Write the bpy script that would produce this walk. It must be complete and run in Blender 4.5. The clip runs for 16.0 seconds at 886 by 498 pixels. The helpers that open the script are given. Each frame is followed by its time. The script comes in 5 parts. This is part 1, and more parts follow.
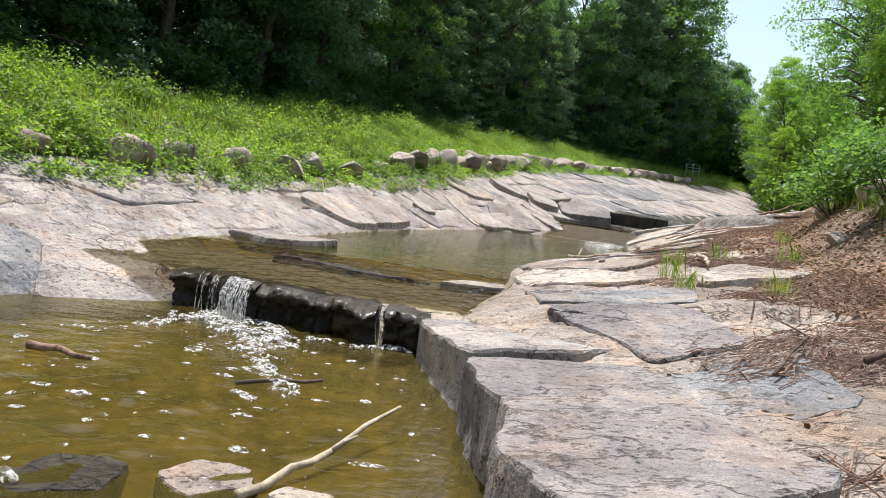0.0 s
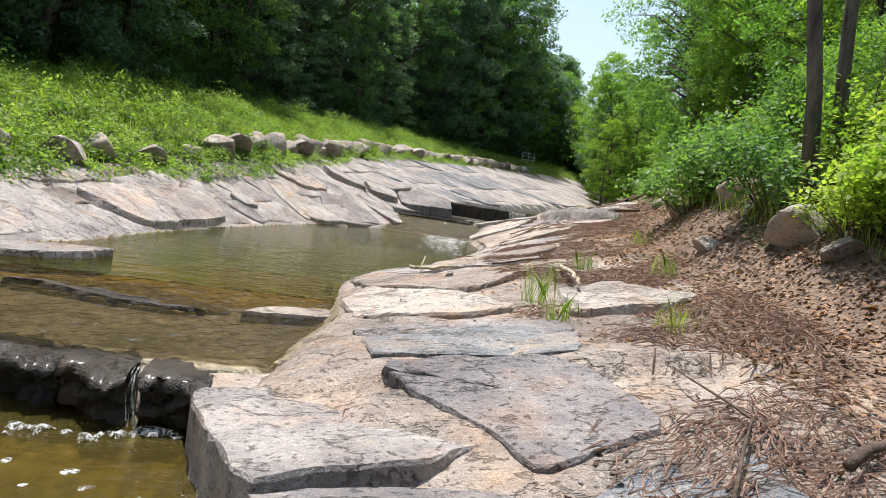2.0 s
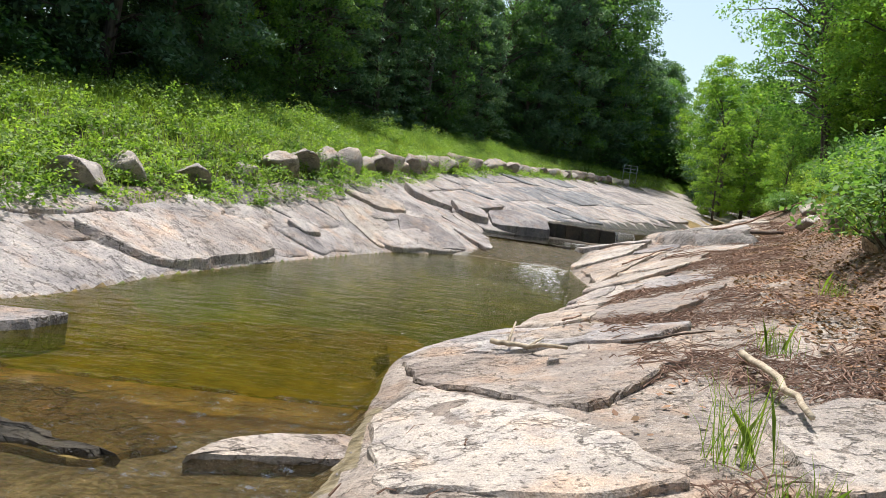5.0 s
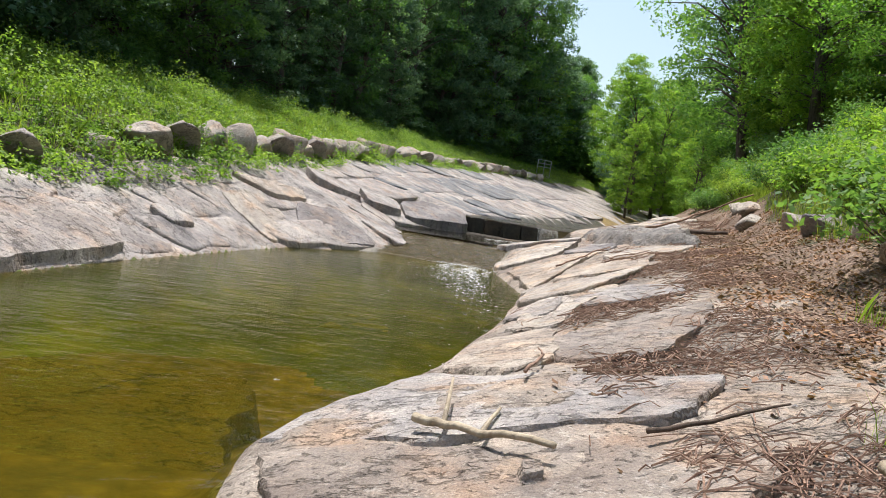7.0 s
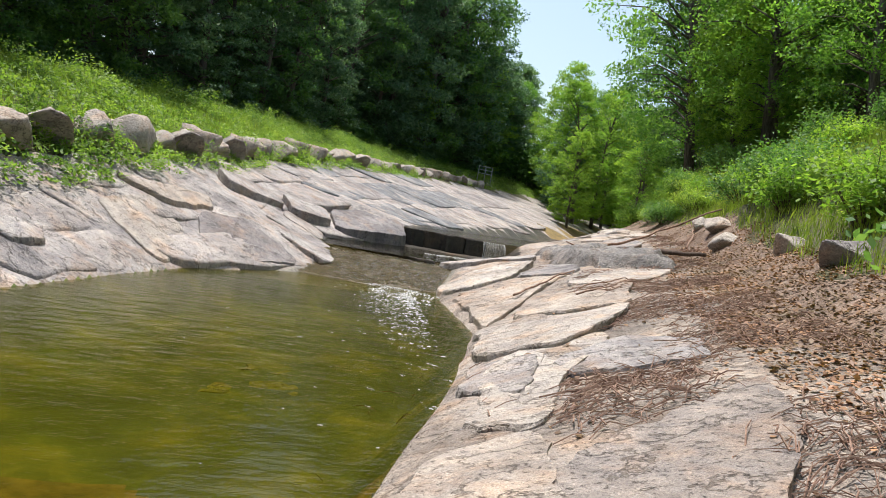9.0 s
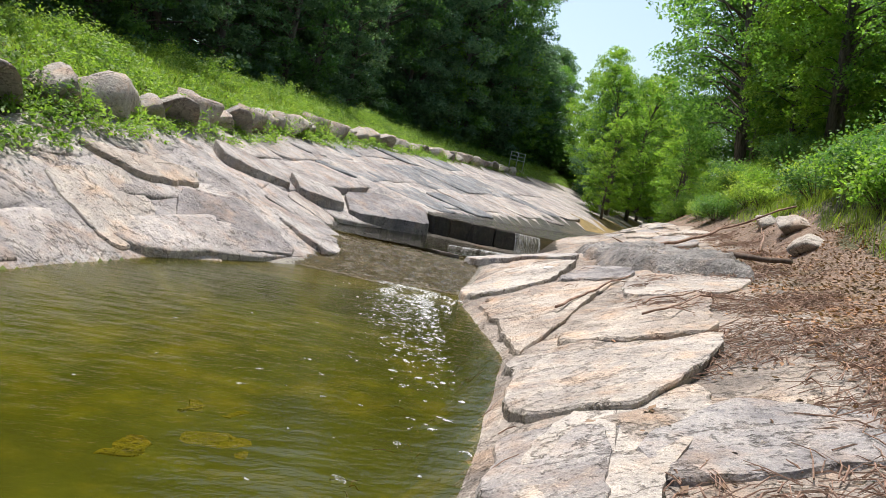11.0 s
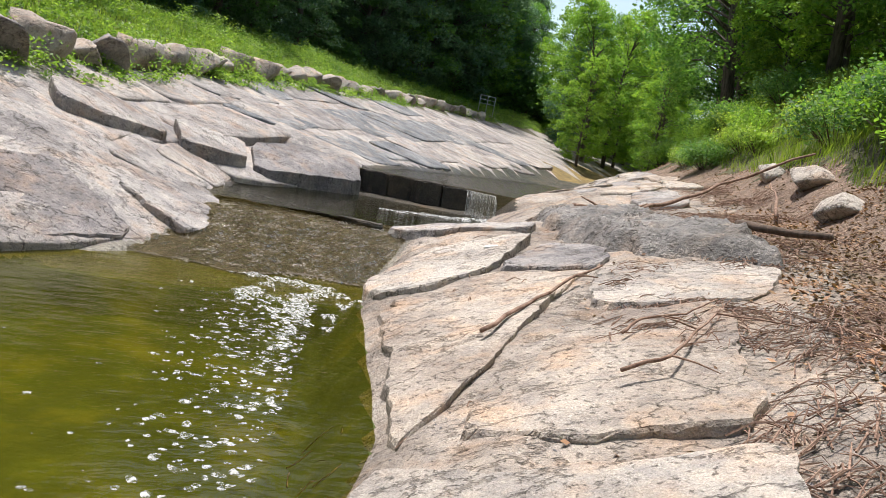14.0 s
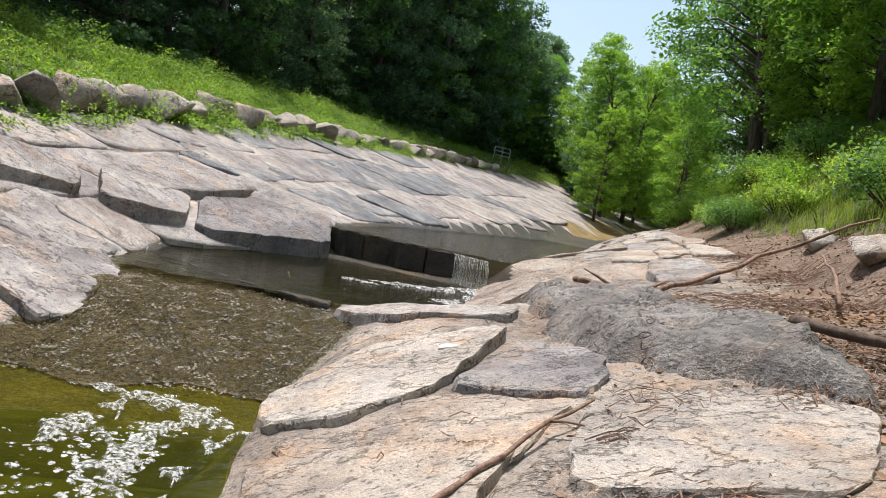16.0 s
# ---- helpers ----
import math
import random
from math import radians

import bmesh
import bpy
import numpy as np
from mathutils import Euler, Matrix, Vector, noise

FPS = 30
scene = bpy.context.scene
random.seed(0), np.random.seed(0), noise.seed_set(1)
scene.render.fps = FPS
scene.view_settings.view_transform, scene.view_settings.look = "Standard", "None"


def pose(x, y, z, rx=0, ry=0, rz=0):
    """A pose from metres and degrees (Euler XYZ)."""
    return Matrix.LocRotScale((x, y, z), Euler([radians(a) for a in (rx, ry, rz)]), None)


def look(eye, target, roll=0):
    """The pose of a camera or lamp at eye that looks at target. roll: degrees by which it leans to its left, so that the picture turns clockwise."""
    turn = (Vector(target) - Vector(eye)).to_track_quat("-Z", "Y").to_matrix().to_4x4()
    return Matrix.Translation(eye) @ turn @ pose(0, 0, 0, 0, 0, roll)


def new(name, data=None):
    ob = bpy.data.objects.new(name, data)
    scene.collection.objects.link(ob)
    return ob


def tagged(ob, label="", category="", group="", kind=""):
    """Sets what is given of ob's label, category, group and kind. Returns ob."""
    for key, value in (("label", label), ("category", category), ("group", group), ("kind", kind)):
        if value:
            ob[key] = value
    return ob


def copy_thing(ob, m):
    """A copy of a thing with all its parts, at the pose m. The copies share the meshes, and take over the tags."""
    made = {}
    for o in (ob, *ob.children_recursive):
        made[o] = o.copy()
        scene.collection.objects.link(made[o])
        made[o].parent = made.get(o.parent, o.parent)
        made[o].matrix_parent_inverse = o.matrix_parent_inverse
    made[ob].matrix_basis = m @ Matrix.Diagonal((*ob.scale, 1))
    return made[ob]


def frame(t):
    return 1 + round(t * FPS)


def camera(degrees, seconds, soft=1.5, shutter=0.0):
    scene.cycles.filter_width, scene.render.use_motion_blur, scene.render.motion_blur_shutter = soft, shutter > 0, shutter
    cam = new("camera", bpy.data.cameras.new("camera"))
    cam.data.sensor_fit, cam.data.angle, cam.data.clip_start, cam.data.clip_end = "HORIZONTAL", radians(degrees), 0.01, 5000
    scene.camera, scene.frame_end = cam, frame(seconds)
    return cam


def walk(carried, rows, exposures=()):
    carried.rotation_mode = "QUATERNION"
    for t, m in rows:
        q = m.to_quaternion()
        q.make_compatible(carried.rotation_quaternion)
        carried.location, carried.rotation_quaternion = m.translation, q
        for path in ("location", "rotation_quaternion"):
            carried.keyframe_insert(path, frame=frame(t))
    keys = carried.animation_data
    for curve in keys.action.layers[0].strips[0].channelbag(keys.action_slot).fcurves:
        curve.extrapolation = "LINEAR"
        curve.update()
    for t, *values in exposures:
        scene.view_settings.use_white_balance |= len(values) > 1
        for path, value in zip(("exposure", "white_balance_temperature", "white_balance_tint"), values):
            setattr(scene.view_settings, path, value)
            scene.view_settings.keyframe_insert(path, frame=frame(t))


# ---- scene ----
cam = camera(62.2, 16.0, soft=0.8)
PATH = [
    (0, (0.756, -0.53, 1.371), (0.674, 1.462, 1.202), 7.8),
    (0.5, (0.758, -0.025, 1.431), (0.805, 1.968, 1.277), 8.0),
    (1, (0.79, 0.565, 1.44), (0.962, 2.551, 1.288), 8.2),
    (1.5, (0.87, 1.224, 1.484), (1.17, 3.195, 1.333), 8.2),
    (2, (0.974, 1.697, 1.557), (1.325, 3.66, 1.409), 8.4),
    (2.5, (1.125, 2.219, 1.6), (1.422, 4.192, 1.456), 8.3),
    (3, (1.225, 2.687, 1.717), (1.445, 4.669, 1.566), 7.8),
    (3.5, (1.411, 3.292, 1.777), (1.533, 5.283, 1.636), 7.7),
    (3.7, (1.459, 3.516, 1.819), (1.543, 5.509, 1.679), 7.7),
    (5.8, (1.483, 5.999, 1.708), (1.592, 7.99, 1.559), 7.5),
    (6, (1.447, 6.221, 1.727), (1.603, 8.209, 1.578), 7.5),
    (6.5, (1.484, 6.888, 1.671), (1.736, 8.865, 1.504), 7.7),
    (7, (1.692, 7.793, 1.648), (2.026, 9.761, 1.518), 9.1),
    (7.5, (1.841, 8.576, 1.73), (2.252, 10.533, 1.683), 10.7),
    (8, (2.031, 9.284, 1.707), (2.502, 11.227, 1.707), 9.9),
    (8.2, (2.058, 9.555, 1.761), (2.552, 11.493, 1.737), 9.8),
    (10.3, (2.517, 12.049, 1.829), (2.997, 13.988, 1.718), 10.4),
    (10.5, (2.588, 12.306, 1.84), (3.056, 14.247, 1.728), 10.9),
    (11, (2.828, 13.04, 1.821), (3.258, 14.988, 1.681), 11.9),
    (11.5, (3.103, 13.794, 1.782), (3.489, 15.741, 1.541), 11.1),
    (12, (3.358, 14.387, 1.814), (3.714, 16.338, 1.55), 10.3),
    (12.5, (3.634, 14.937, 1.846), (4.027, 16.883, 1.598), 10.2),
    (13, (3.938, 15.46, 1.942), (4.38, 17.394, 1.691), 10.7),
    (13.5, (4.224, 15.974, 2.025), (4.706, 17.898, 1.761), 10.9),
    (14, (4.564, 16.59, 2.092), (5.075, 18.505, 1.824), 11.2),
    (14.5, (4.894, 17.258, 2.177), (5.436, 19.169, 1.95), 12.2),
    (15, (5.253, 17.866, 2.245), (5.823, 19.773, 2.045), 12.6),
    (15.5, (5.619, 18.39, 2.314), (6.144, 20.31, 2.118), 11.8),
    (16, (5.907, 19.033, 2.36), (6.341, 20.98, 2.215), 11.7),
]
walk(cam, [(t, look(eye, target, roll)) for t, eye, target, roll in PATH], [(0, 0.62), (3, 0.56), (7, 0.5), (12, 0.56), (14, 0.52), (16, 0.42)])
# ---- world, sun ----
SUN_FROM = Vector((-0.1, 0.34, 1.15)).normalized()      # towards the sun: ahead, over the wooded bank
world = bpy.data.worlds.new("sky")
scene.world = world
world.use_nodes = True
wn = world.node_tree.nodes
sky = wn.new("ShaderNodeTexSky")
sky.sky_type = "NISHITA"
sky.sun_disc = False
sky.sun_elevation = math.asin(SUN_FROM.z)
sky.sun_rotation = math.atan2(SUN_FROM.x, SUN_FROM.y)
sky.dust_density = 3.0
sky.air_density = 1.2
wn["Background"].inputs["Strength"].default_value = 0.15
world.node_tree.links.new(sky.outputs[0], wn["Background"].inputs["Color"])
sun = new("sun", bpy.data.lights.new("sun", "SUN"))
sun.data.energy, sun.data.angle, sun.data.color = 4.2, radians(1.2), (1.0, 0.98, 0.95)
sun.matrix_world = look(SUN_FROM * 50, (0, 0, 0))

# ---- plan of the valley: lines of (x, y, z) ----
LEFT_WATER = [(-4.6, -40, -0.33), (-4.5, 5.0, -0.33), (-4.4, 7.0, 0.0), (-3.9, 8.8, 0.12), (-3.1, 11.4, 0.15), (-2.3, 13.1, 0.15),
              (-1.83, 15.7, 0.15), (-0.87, 18.8, 0.15), (0.3, 22.1, 0.15), (1.1, 24.1, 0.15), (3.4, 26.4, 0.17), (3.8, 27.5, 0.4),
              (4.2, 31.8, 0.6), (6.8, 34.55, 0.62), (7.2, 35.3, 1.22), (9.0, 39.5, 1.25), (14.5, 48.0, 1.5), (22, 60, 2.1), (36, 80, 3.0), (62, 110, 4.2)]
RIGHT_WATER = [(-0.6, -40, -0.33), (-0.5, 0.2, -0.33), (0.6, 1.6, -0.33), (1.18, 3.3, -0.33), (0.86, 4.95, -0.33), (0.44, 6.6, -0.28), (0.8, 7.6, 0.05),
               (1.2, 9.0, 0.12), (1.5, 11.9, 0.15), (2.0, 12.7, 0.15), (2.9, 14.2, 0.15), (4.2, 17.2, 0.15), (5.1, 19.7, 0.15),
               (5.6, 21.1, 0.15), (5.86, 23.7, 0.15), (6.0, 25.2, 0.17), (7.2, 28.6, 0.55), (9.8, 30.8, 0.62), (10.6, 33.6, 1.2),
               (13.5, 37.7, 1.25), (21, 52, 1.6), (34, 72, 2.6), (66, 106, 4.0)]
BOULDER_LINE = [(-8.5, -40, 0.9), (-8.0, 4.0, 0.9), (-6.4, 8.0, 0.95), (-4.7, 13.0, 1.0), (-3.6, 17.5, 1.08), (-2.4, 21.5, 1.4),
                (-0.9, 26.5, 1.9), (1.4, 35.5, 2.5), (5.0, 46.0, 3.4), (14.6, 66.0, 4.5), (30, 88, 5.5), (58, 118, 6.5)]
BANK_FOOT = [(6.0, -40, 0.5), (5.0, 2.0, 0.6), (5.4, 7.5, 0.92), (5.9, 10.5, 1.1), (6.7, 13.6, 1.25), (8.6, 18.5, 1.55), (10.8, 22.5, 1.75),
             (12.8, 26.5, 2.05), (16.2, 34.0, 2.5), (19.2, 43.0, 2.7), (26.5, 56, 3.0), (41, 74, 3.6), (76, 104, 5)]


def along(line, x, y):
    """Signed distance to a plan line, positive on its right, and the line's height at the nearest place."""
    best, side, level = np.full(x.shape, 1e9), np.zeros(x.shape), np.zeros(x.shape)
    for (ax, ay, az), (bx, by, bz) in zip(line[:-1], line[1:]):
        dx, dy = bx - ax, by - ay
        u = np.clip(((x - ax) * dx + (y - ay) * dy) / (dx * dx + dy * dy), 0, 1)
        px, py = x - ax - u * dx, y - ay - u * dy
        d = np.hypot(px, py)
        near = d < best - 1e-6
        best = np.where(near, d, best)
        side = np.where(near, np.sign(px * dy - py * dx), side)
        level = np.where(near, az + u * (bz - az), level)
    return best * side, level


def wobble(x, y, size, seed=0.0):
    """Smooth uneven relief, about -1 to 1."""
    a, b = x / size + seed, y / size - seed * 0.7
    return (np.sin(1.7 * a + 1.3 * np.sin(0.9 * b + seed)) + np.sin(2.1 * b + 1.1 * np.sin(1.2 * a)) + 0.6 * np.sin(3.3 * (a - b) + np.sin(2.3 * b))) / 2.6


def lip(x):
    """Where along y the sill between the pools ends."""
    return 7.25 - 0.28 * (x + 1.5) + 0.05 * np.sin(5.1 * x) + 0.03 * np.sin(11.0 * x + 1.0)


_cells = np.random.default_rng(77).uniform(0, 1, (97, 97))


def patchy(x, y, size, seed=0, octaves=4):
    """Uneven cloud-like values from 0 to 1 in the plan."""
    x, y = np.asarray(x, float) / size + 13.7 * seed, np.asarray(y, float) / size - 7.9 * seed
    total, weight, sum_w = 0.0, 1.0, 0.0
    for k in range(octaves):
        i, j = np.floor(x).astype(int), np.floor(y).astype(int)
        u, v = x - i, y - j
        u, v = u * u * (3 - 2 * u), v * v * (3 - 2 * v)
        c = lambda a, b: _cells[(i + a + 31 * k) % 97, (j + b + 17 * k) % 97]
        total = total + weight * ((c(0, 0) * (1 - u) + c(1, 0) * u) * (1 - v) + (c(0, 1) * (1 - u) + c(1, 1) * u) * v)
        sum_w += weight
        x, y, weight = x * 2.03 + 5.1, y * 2.03 + 1.3, weight * 0.55
    return total / sum_w


def height(x, y):
    """The ground's height anywhere in the valley."""
    x, y = np.asarray(x, float), np.asarray(y, float)
    dl, zl = along(LEFT_WATER, x, y)
    dr, zr = along(RIGHT_WATER, x, y)
    db, zb = along(BOULDER_LINE, x, y)
    df, zf = along(BANK_FOOT, x, y)
    up_l, up_r = np.maximum(-dl, 0), np.maximum(dr, 0)
    # stone apron and bank on the wooded side
    over = np.maximum(-db, 0)
    share = up_l / np.maximum(up_l + np.maximum(db, 0), 0.01)
    left = np.where(db > 0, zl + (zb - zl) * share, zb + 0.36 * np.minimum(over, 4) + 0.04 * np.maximum(over - 4, 0))
    # ledges and bank on the walker's side
    rise = np.maximum(df, 0)
    share = up_r / np.maximum(up_r + np.maximum(-df, 0), 0.01)
    step = 0.03 + 0.30 * np.clip((7.6 - y) / 1.2, 0, 1)
    share = share ** (0.75 + 0.3 * np.clip((7.6 - y) / 1.2, 0, 1))
    right = np.where(df < 0, zr + step * (up_r > 0.2) + (zf - zr - step) * share, zf + 0.85 * np.minimum(rise, 5) + 0.35 * np.maximum(rise - 5, 0))
    # bed under the water
    bed_l = zl - np.minimum(0.8 * np.maximum(dl, 0), 0.55)
    bed_r = zr - np.minimum(1.1 * np.maximum(-dr, 0), 0.55)
    z = np.where(dl < 0, left, np.where(dr > 0, right, np.maximum(bed_l, bed_r)))
    rough = np.clip(np.maximum(over, rise), 0, 1)
    z = z + rough * np.where(over > 0, 0.5, 1.0) * (0.12 * wobble(x, y, 1.3) + 0.3 * wobble(x, y, 5.0, 2.0)) + 0.02 * wobble(x, y, 0.5, 1.0)
    # worn layers of the bedrock
    shore = np.clip(dr * 1.5, 0, 1) * np.clip(-df * 1.2, 0, 1) + 0.6 * np.clip(-dl * 1.5, 0, 1) * np.clip(db, 0, 1)
    q = 2.4 * (wobble(x, y * 1.5, 1.5, 3.0) + 0.55 * wobble(x * 1.2, y, 0.55, 5.0))
    z = z + shore * (0.022 * (np.floor(q) + np.clip((q - np.floor(q) - 0.75) * 4, 0, 1) + 0.5) + 0.014 * wobble(x, y, 0.17, 4.0))
    # sill and shallow shelf between the lower pool and the upper one
    shelf = (dl > 0) & (dr < 0) & (y > lip(x) + 0.4) & (y < 12.2)
    sill = np.where(y < 9.2, 0.02, 0.02 - 0.16 * (y - 9.2) / 3.0) + 0.02 * wobble(x, y, 0.4)
    z = np.where(shelf, np.maximum(z, sill), z)
    # gravel ramp above the upper pool, and the floor of the second pool
    ramp = (dl > -0.3) & (dr < 0.1) & (y > 25.0) & (y < 40)
    slope = np.clip(0.06 + 0.16 * (y + 0.45 * wobble(x, 0 * y, 0.7, 2.0) - 25.6), 0.0, 0.5)
    z = np.where(ramp & (y < 31), np.maximum(np.minimum(z, slope + 0.1), slope), z)
    return z
# ---- materials ----
def material(name):
    m = bpy.data.materials.new(name)
    m.use_nodes = True
    nodes, links = m.node_tree.nodes, m.node_tree.links
    return m, nodes, links, nodes["Principled BSDF"]


def texture(nodes, links, kind, scale, detail=6.0, stretch=None, space="Object", offset=None):
    """A noise or cell texture in metres; stretch squeezes it along the axes."""
    tex = nodes.new(kind)
    tex.inputs["Scale"].default_value = scale
    if kind == "ShaderNodeTexNoise":
        tex.inputs["Detail"].default_value = detail
        tex.inputs["Roughness"].default_value = 0.62
    geo = nodes.new("ShaderNodeNewGeometry")
    move = nodes.new("ShaderNodeMapping")
    links.new(geo.outputs["Position"], move.inputs["Vector"])
    if stretch:
        move.inputs["Scale"].default_value = stretch
    if offset is not None:
        links.new(offset, move.inputs["Location"])
    links.new(move.outputs[0], tex.inputs["Vector"])
    return tex


def ramp(nodes, links, source, stops):
    r = nodes.new("ShaderNodeValToRGB")
    el = r.color_ramp.elements
    while len(el) < len(stops):
        el.new(0.5)
    for e, (at, colour) in zip(el, stops):
        e.position, e.color = at, (*colour, 1)
    links.new(source, r.inputs[0])
    return r


def mix(nodes, links, kind, factor, a, b):
    n = nodes.new("ShaderNodeMix")
    n.data_type, n.blend_type = "RGBA", kind
    for socket, value in (("Factor_Float", factor), ("A_Color", a), ("B_Color", b)):
        target = next(i for i in n.inputs if i.identifier == socket)
        if isinstance(value, (int, float)):
            target.default_value = value
        elif isinstance(value, tuple):
            target.default_value = (*value, 1)
        else:
            links.new(value, target)
    return next(o for o in n.outputs if o.identifier == "Result_Color")


def relief(nodes, links, bsdf, source, strength, distance):
    b = nodes.new("ShaderNodeBump")
    b.inputs["Strength"].default_value, b.inputs["Distance"].default_value = strength, distance
    links.new(source, b.inputs["Height"])
    links.new(b.outputs[0], bsdf.inputs["Normal"])
    return b


def rock(name, dark, mid, light, streak=(0.58, 0.53, 0.47), rough=0.85, vary=0.3, wet=0.0, flecks=0.5):
    m, n, l, p = material(name)
    info = n.new("ShaderNodeObjectInfo")
    spread = n.new("ShaderNodeMath")
    spread.operation = "MULTIPLY"
    spread.inputs[1].default_value = 37.0
    l.new(info.outputs["Random"], spread.inputs[0])
    big = texture(n, l, "ShaderNodeTexNoise", 0.8, 5, offset=spread.outputs[0])
    mott = texture(n, l, "ShaderNodeTexNoise", 4.5, 9, (1.1, 1.0, 1.2))
    fine = texture(n, l, "ShaderNodeTexNoise", 19.0, 9, (1.0, 1.1, 1.3))
    grit = texture(n, l, "ShaderNodeTexNoise", 80.0, 5)
    base = ramp(n, l, big.outputs[0], [(0.34, dark), (0.5, mid), (0.66, light)])
    cloud = ramp(n, l, mott.outputs[0], [(0.34, (0.70, 0.70, 0.73)), (0.46, (0.95, 0.94, 0.94)), (0.55, (1.03, 1.01, 0.99)), (0.66, (1.22, 1.17, 1.12))])
    colour = mix(n, l, "MULTIPLY", 0.9, base.outputs[0], cloud.outputs[0])
    # low grain darkened: small shadows of the relief put into the colour
    chips = ramp(n, l, fine.outputs[0], [(0.34, (0.36, 0.34, 0.33)), (0.41, (0.86, 0.85, 0.85)), (0.56, (1, 1, 1)), (0.64, (1.22, 1.2, 1.17))])
    colour = mix(n, l, "MULTIPLY", 0.75, colour, chips.outputs[0])
    # pale flecks, and squiggly highlights of the relief painted as lines, in patches
    glint_lines = ramp(n, l, texture(n, l, "ShaderNodeTexNoise", 8.0, 5, (1.0, 1.2, 1.3)).outputs[0], [(0.478, (0, 0, 0)), (0.492, (1, 1, 1)), (0.508, (1, 1, 1)), (0.522, (0, 0, 0))])
    where = ramp(n, l, texture(n, l, "ShaderNodeTexNoise", 2.2, 4).outputs[0], [(0.46, (0, 0, 0)), (0.62, (flecks, flecks, flecks))])
    pale = mix(n, l, "MULTIPLY", 1.0, glint_lines.outputs[0], where.outputs[0])
    bw = n.new("ShaderNodeRGBToBW")
    l.new(pale, bw.inputs[0])
    colour = mix(n, l, "MIX", bw.outputs[0], colour, streak)
    # hairline cracks
    crack = ramp(n, l, texture(n, l, "ShaderNodeTexNoise", 0.9, 6, (1.0, 1.5, 1.0), offset=spread.outputs[0]).outputs[0], [(0.487, (1, 1, 1)), (0.4985, (0.42, 0.4, 0.38)), (0.5015, (0.42, 0.4, 0.38)), (0.513, (1, 1, 1))])
    colour = mix(n, l, "MULTIPLY", 0.8, colour, crack.outputs[0])
    stain = ramp(n, l, texture(n, l, "ShaderNodeTexNoise", 1.9, 6).outputs[0], [(0.50, (1, 1, 1)), (0.68, (1.16, 0.95, 0.78))])
    colour = mix(n, l, "MULTIPLY", 0.85, colour, stain.outputs[0])
    speck = ramp(n, l, grit.outputs[0], [(0.32, (0.66, 0.65, 0.66)), (0.62, (1.16, 1.15, 1.13))])
    colour = mix(n, l, "MULTIPLY", 0.75, colour, speck.outputs[0])
    tone = ramp(n, l, info.outputs["Random"], [(0.0, (1 - vary, 1 - vary, 1 - vary * 0.9)), (0.5, (1, 1, 1)), (1.0, (1 + vary * 0.4, 1 + vary * 0.34, 1 + vary * 0.25))])
    colour = mix(n, l, "MULTIPLY", 1.0, colour, tone.outputs[0])
    l.new(colour, p.inputs["Base Color"])
    p.inputs["Roughness"].default_value = rough
    p.inputs["Specular IOR Level"].default_value = 0.35
    if wet:
        p.inputs["Coat Weight"].default_value, p.inputs["Coat Roughness"].default_value = wet, 0.15
    lumps = mix(n, l, "ADD", 0.8, mott.outputs[0], mix(n, l, "ADD", 0.5, mix(n, l, "ADD", 0.8, crack.outputs[0], chips.outputs[0]), mix(n, l, "ADD", 0.35, fine.outputs[0], grit.outputs[0])))
    relief(n, l, p, lumps, 1.0, 0.03)
    return m


ROCK_TAN = rock("weathered_tan_rock", (0.25, 0.205, 0.175), (0.365, 0.312, 0.265), (0.46, 0.405, 0.352))
ROCK_PALE = rock("pale_rock", (0.34, 0.30, 0.265), (0.44, 0.395, 0.348), (0.53, 0.482, 0.43), vary=0.12)
ROCK_GREY = rock("grey_rock", (0.21, 0.195, 0.193), (0.33, 0.308, 0.298), (0.45, 0.42, 0.395))
ROCK_BLUE = rock("blue_grey_rock", (0.12, 0.128, 0.145), (0.20, 0.21, 0.225), (0.33, 0.33, 0.33), vary=0.1)
ROCK_DARK = rock("dark_damp_rock", (0.09, 0.082, 0.076), (0.155, 0.143, 0.135), (0.25, 0.234, 0.222), vary=0.2, rough=0.6)
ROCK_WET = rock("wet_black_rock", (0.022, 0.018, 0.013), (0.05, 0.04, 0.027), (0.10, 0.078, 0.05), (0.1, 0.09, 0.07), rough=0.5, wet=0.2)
ROCK_APRON = rock("apron_flagstone", (0.25, 0.225, 0.213), (0.36, 0.33, 0.312), (0.46, 0.422, 0.395), vary=0.3)


def ground_material(name, a, b, c, scale, bump, depth, rough=0.95):
    m, n, l, p = material(name)
    big = texture(n, l, "ShaderNodeTexNoise", scale * 0.12, 4)
    fine = texture(n, l, "ShaderNodeTexNoise", scale, 7)
    cells = texture(n, l, "ShaderNodeTexVoronoi", scale * 2.2)
    col = ramp(n, l, fine.outputs[0], [(0.32, a), (0.5, b), (0.68, c)])
    tone = ramp(n, l, big.outputs[0], [(0.35, (0.7, 0.7, 0.7)), (0.65, (1.15, 1.13, 1.1))])
    grain = ramp(n, l, cells.outputs["Distance"], [(0.0, (1.15, 1.15, 1.15)), (0.6, (0.65, 0.65, 0.65))])
    colour = mix(n, l, "MULTIPLY", 1.0, mix(n, l, "MULTIPLY", 0.7, col.outputs[0], grain.outputs[0]), tone.outputs[0])
    l.new(colour, p.inputs["Base Color"])
    p.inputs["Roughness"].default_value = rough
    relief(n, l, p, mix(n, l, "ADD", 0.5, fine.outputs[0], cells.outputs["Distance"]), bump, depth)
    return m


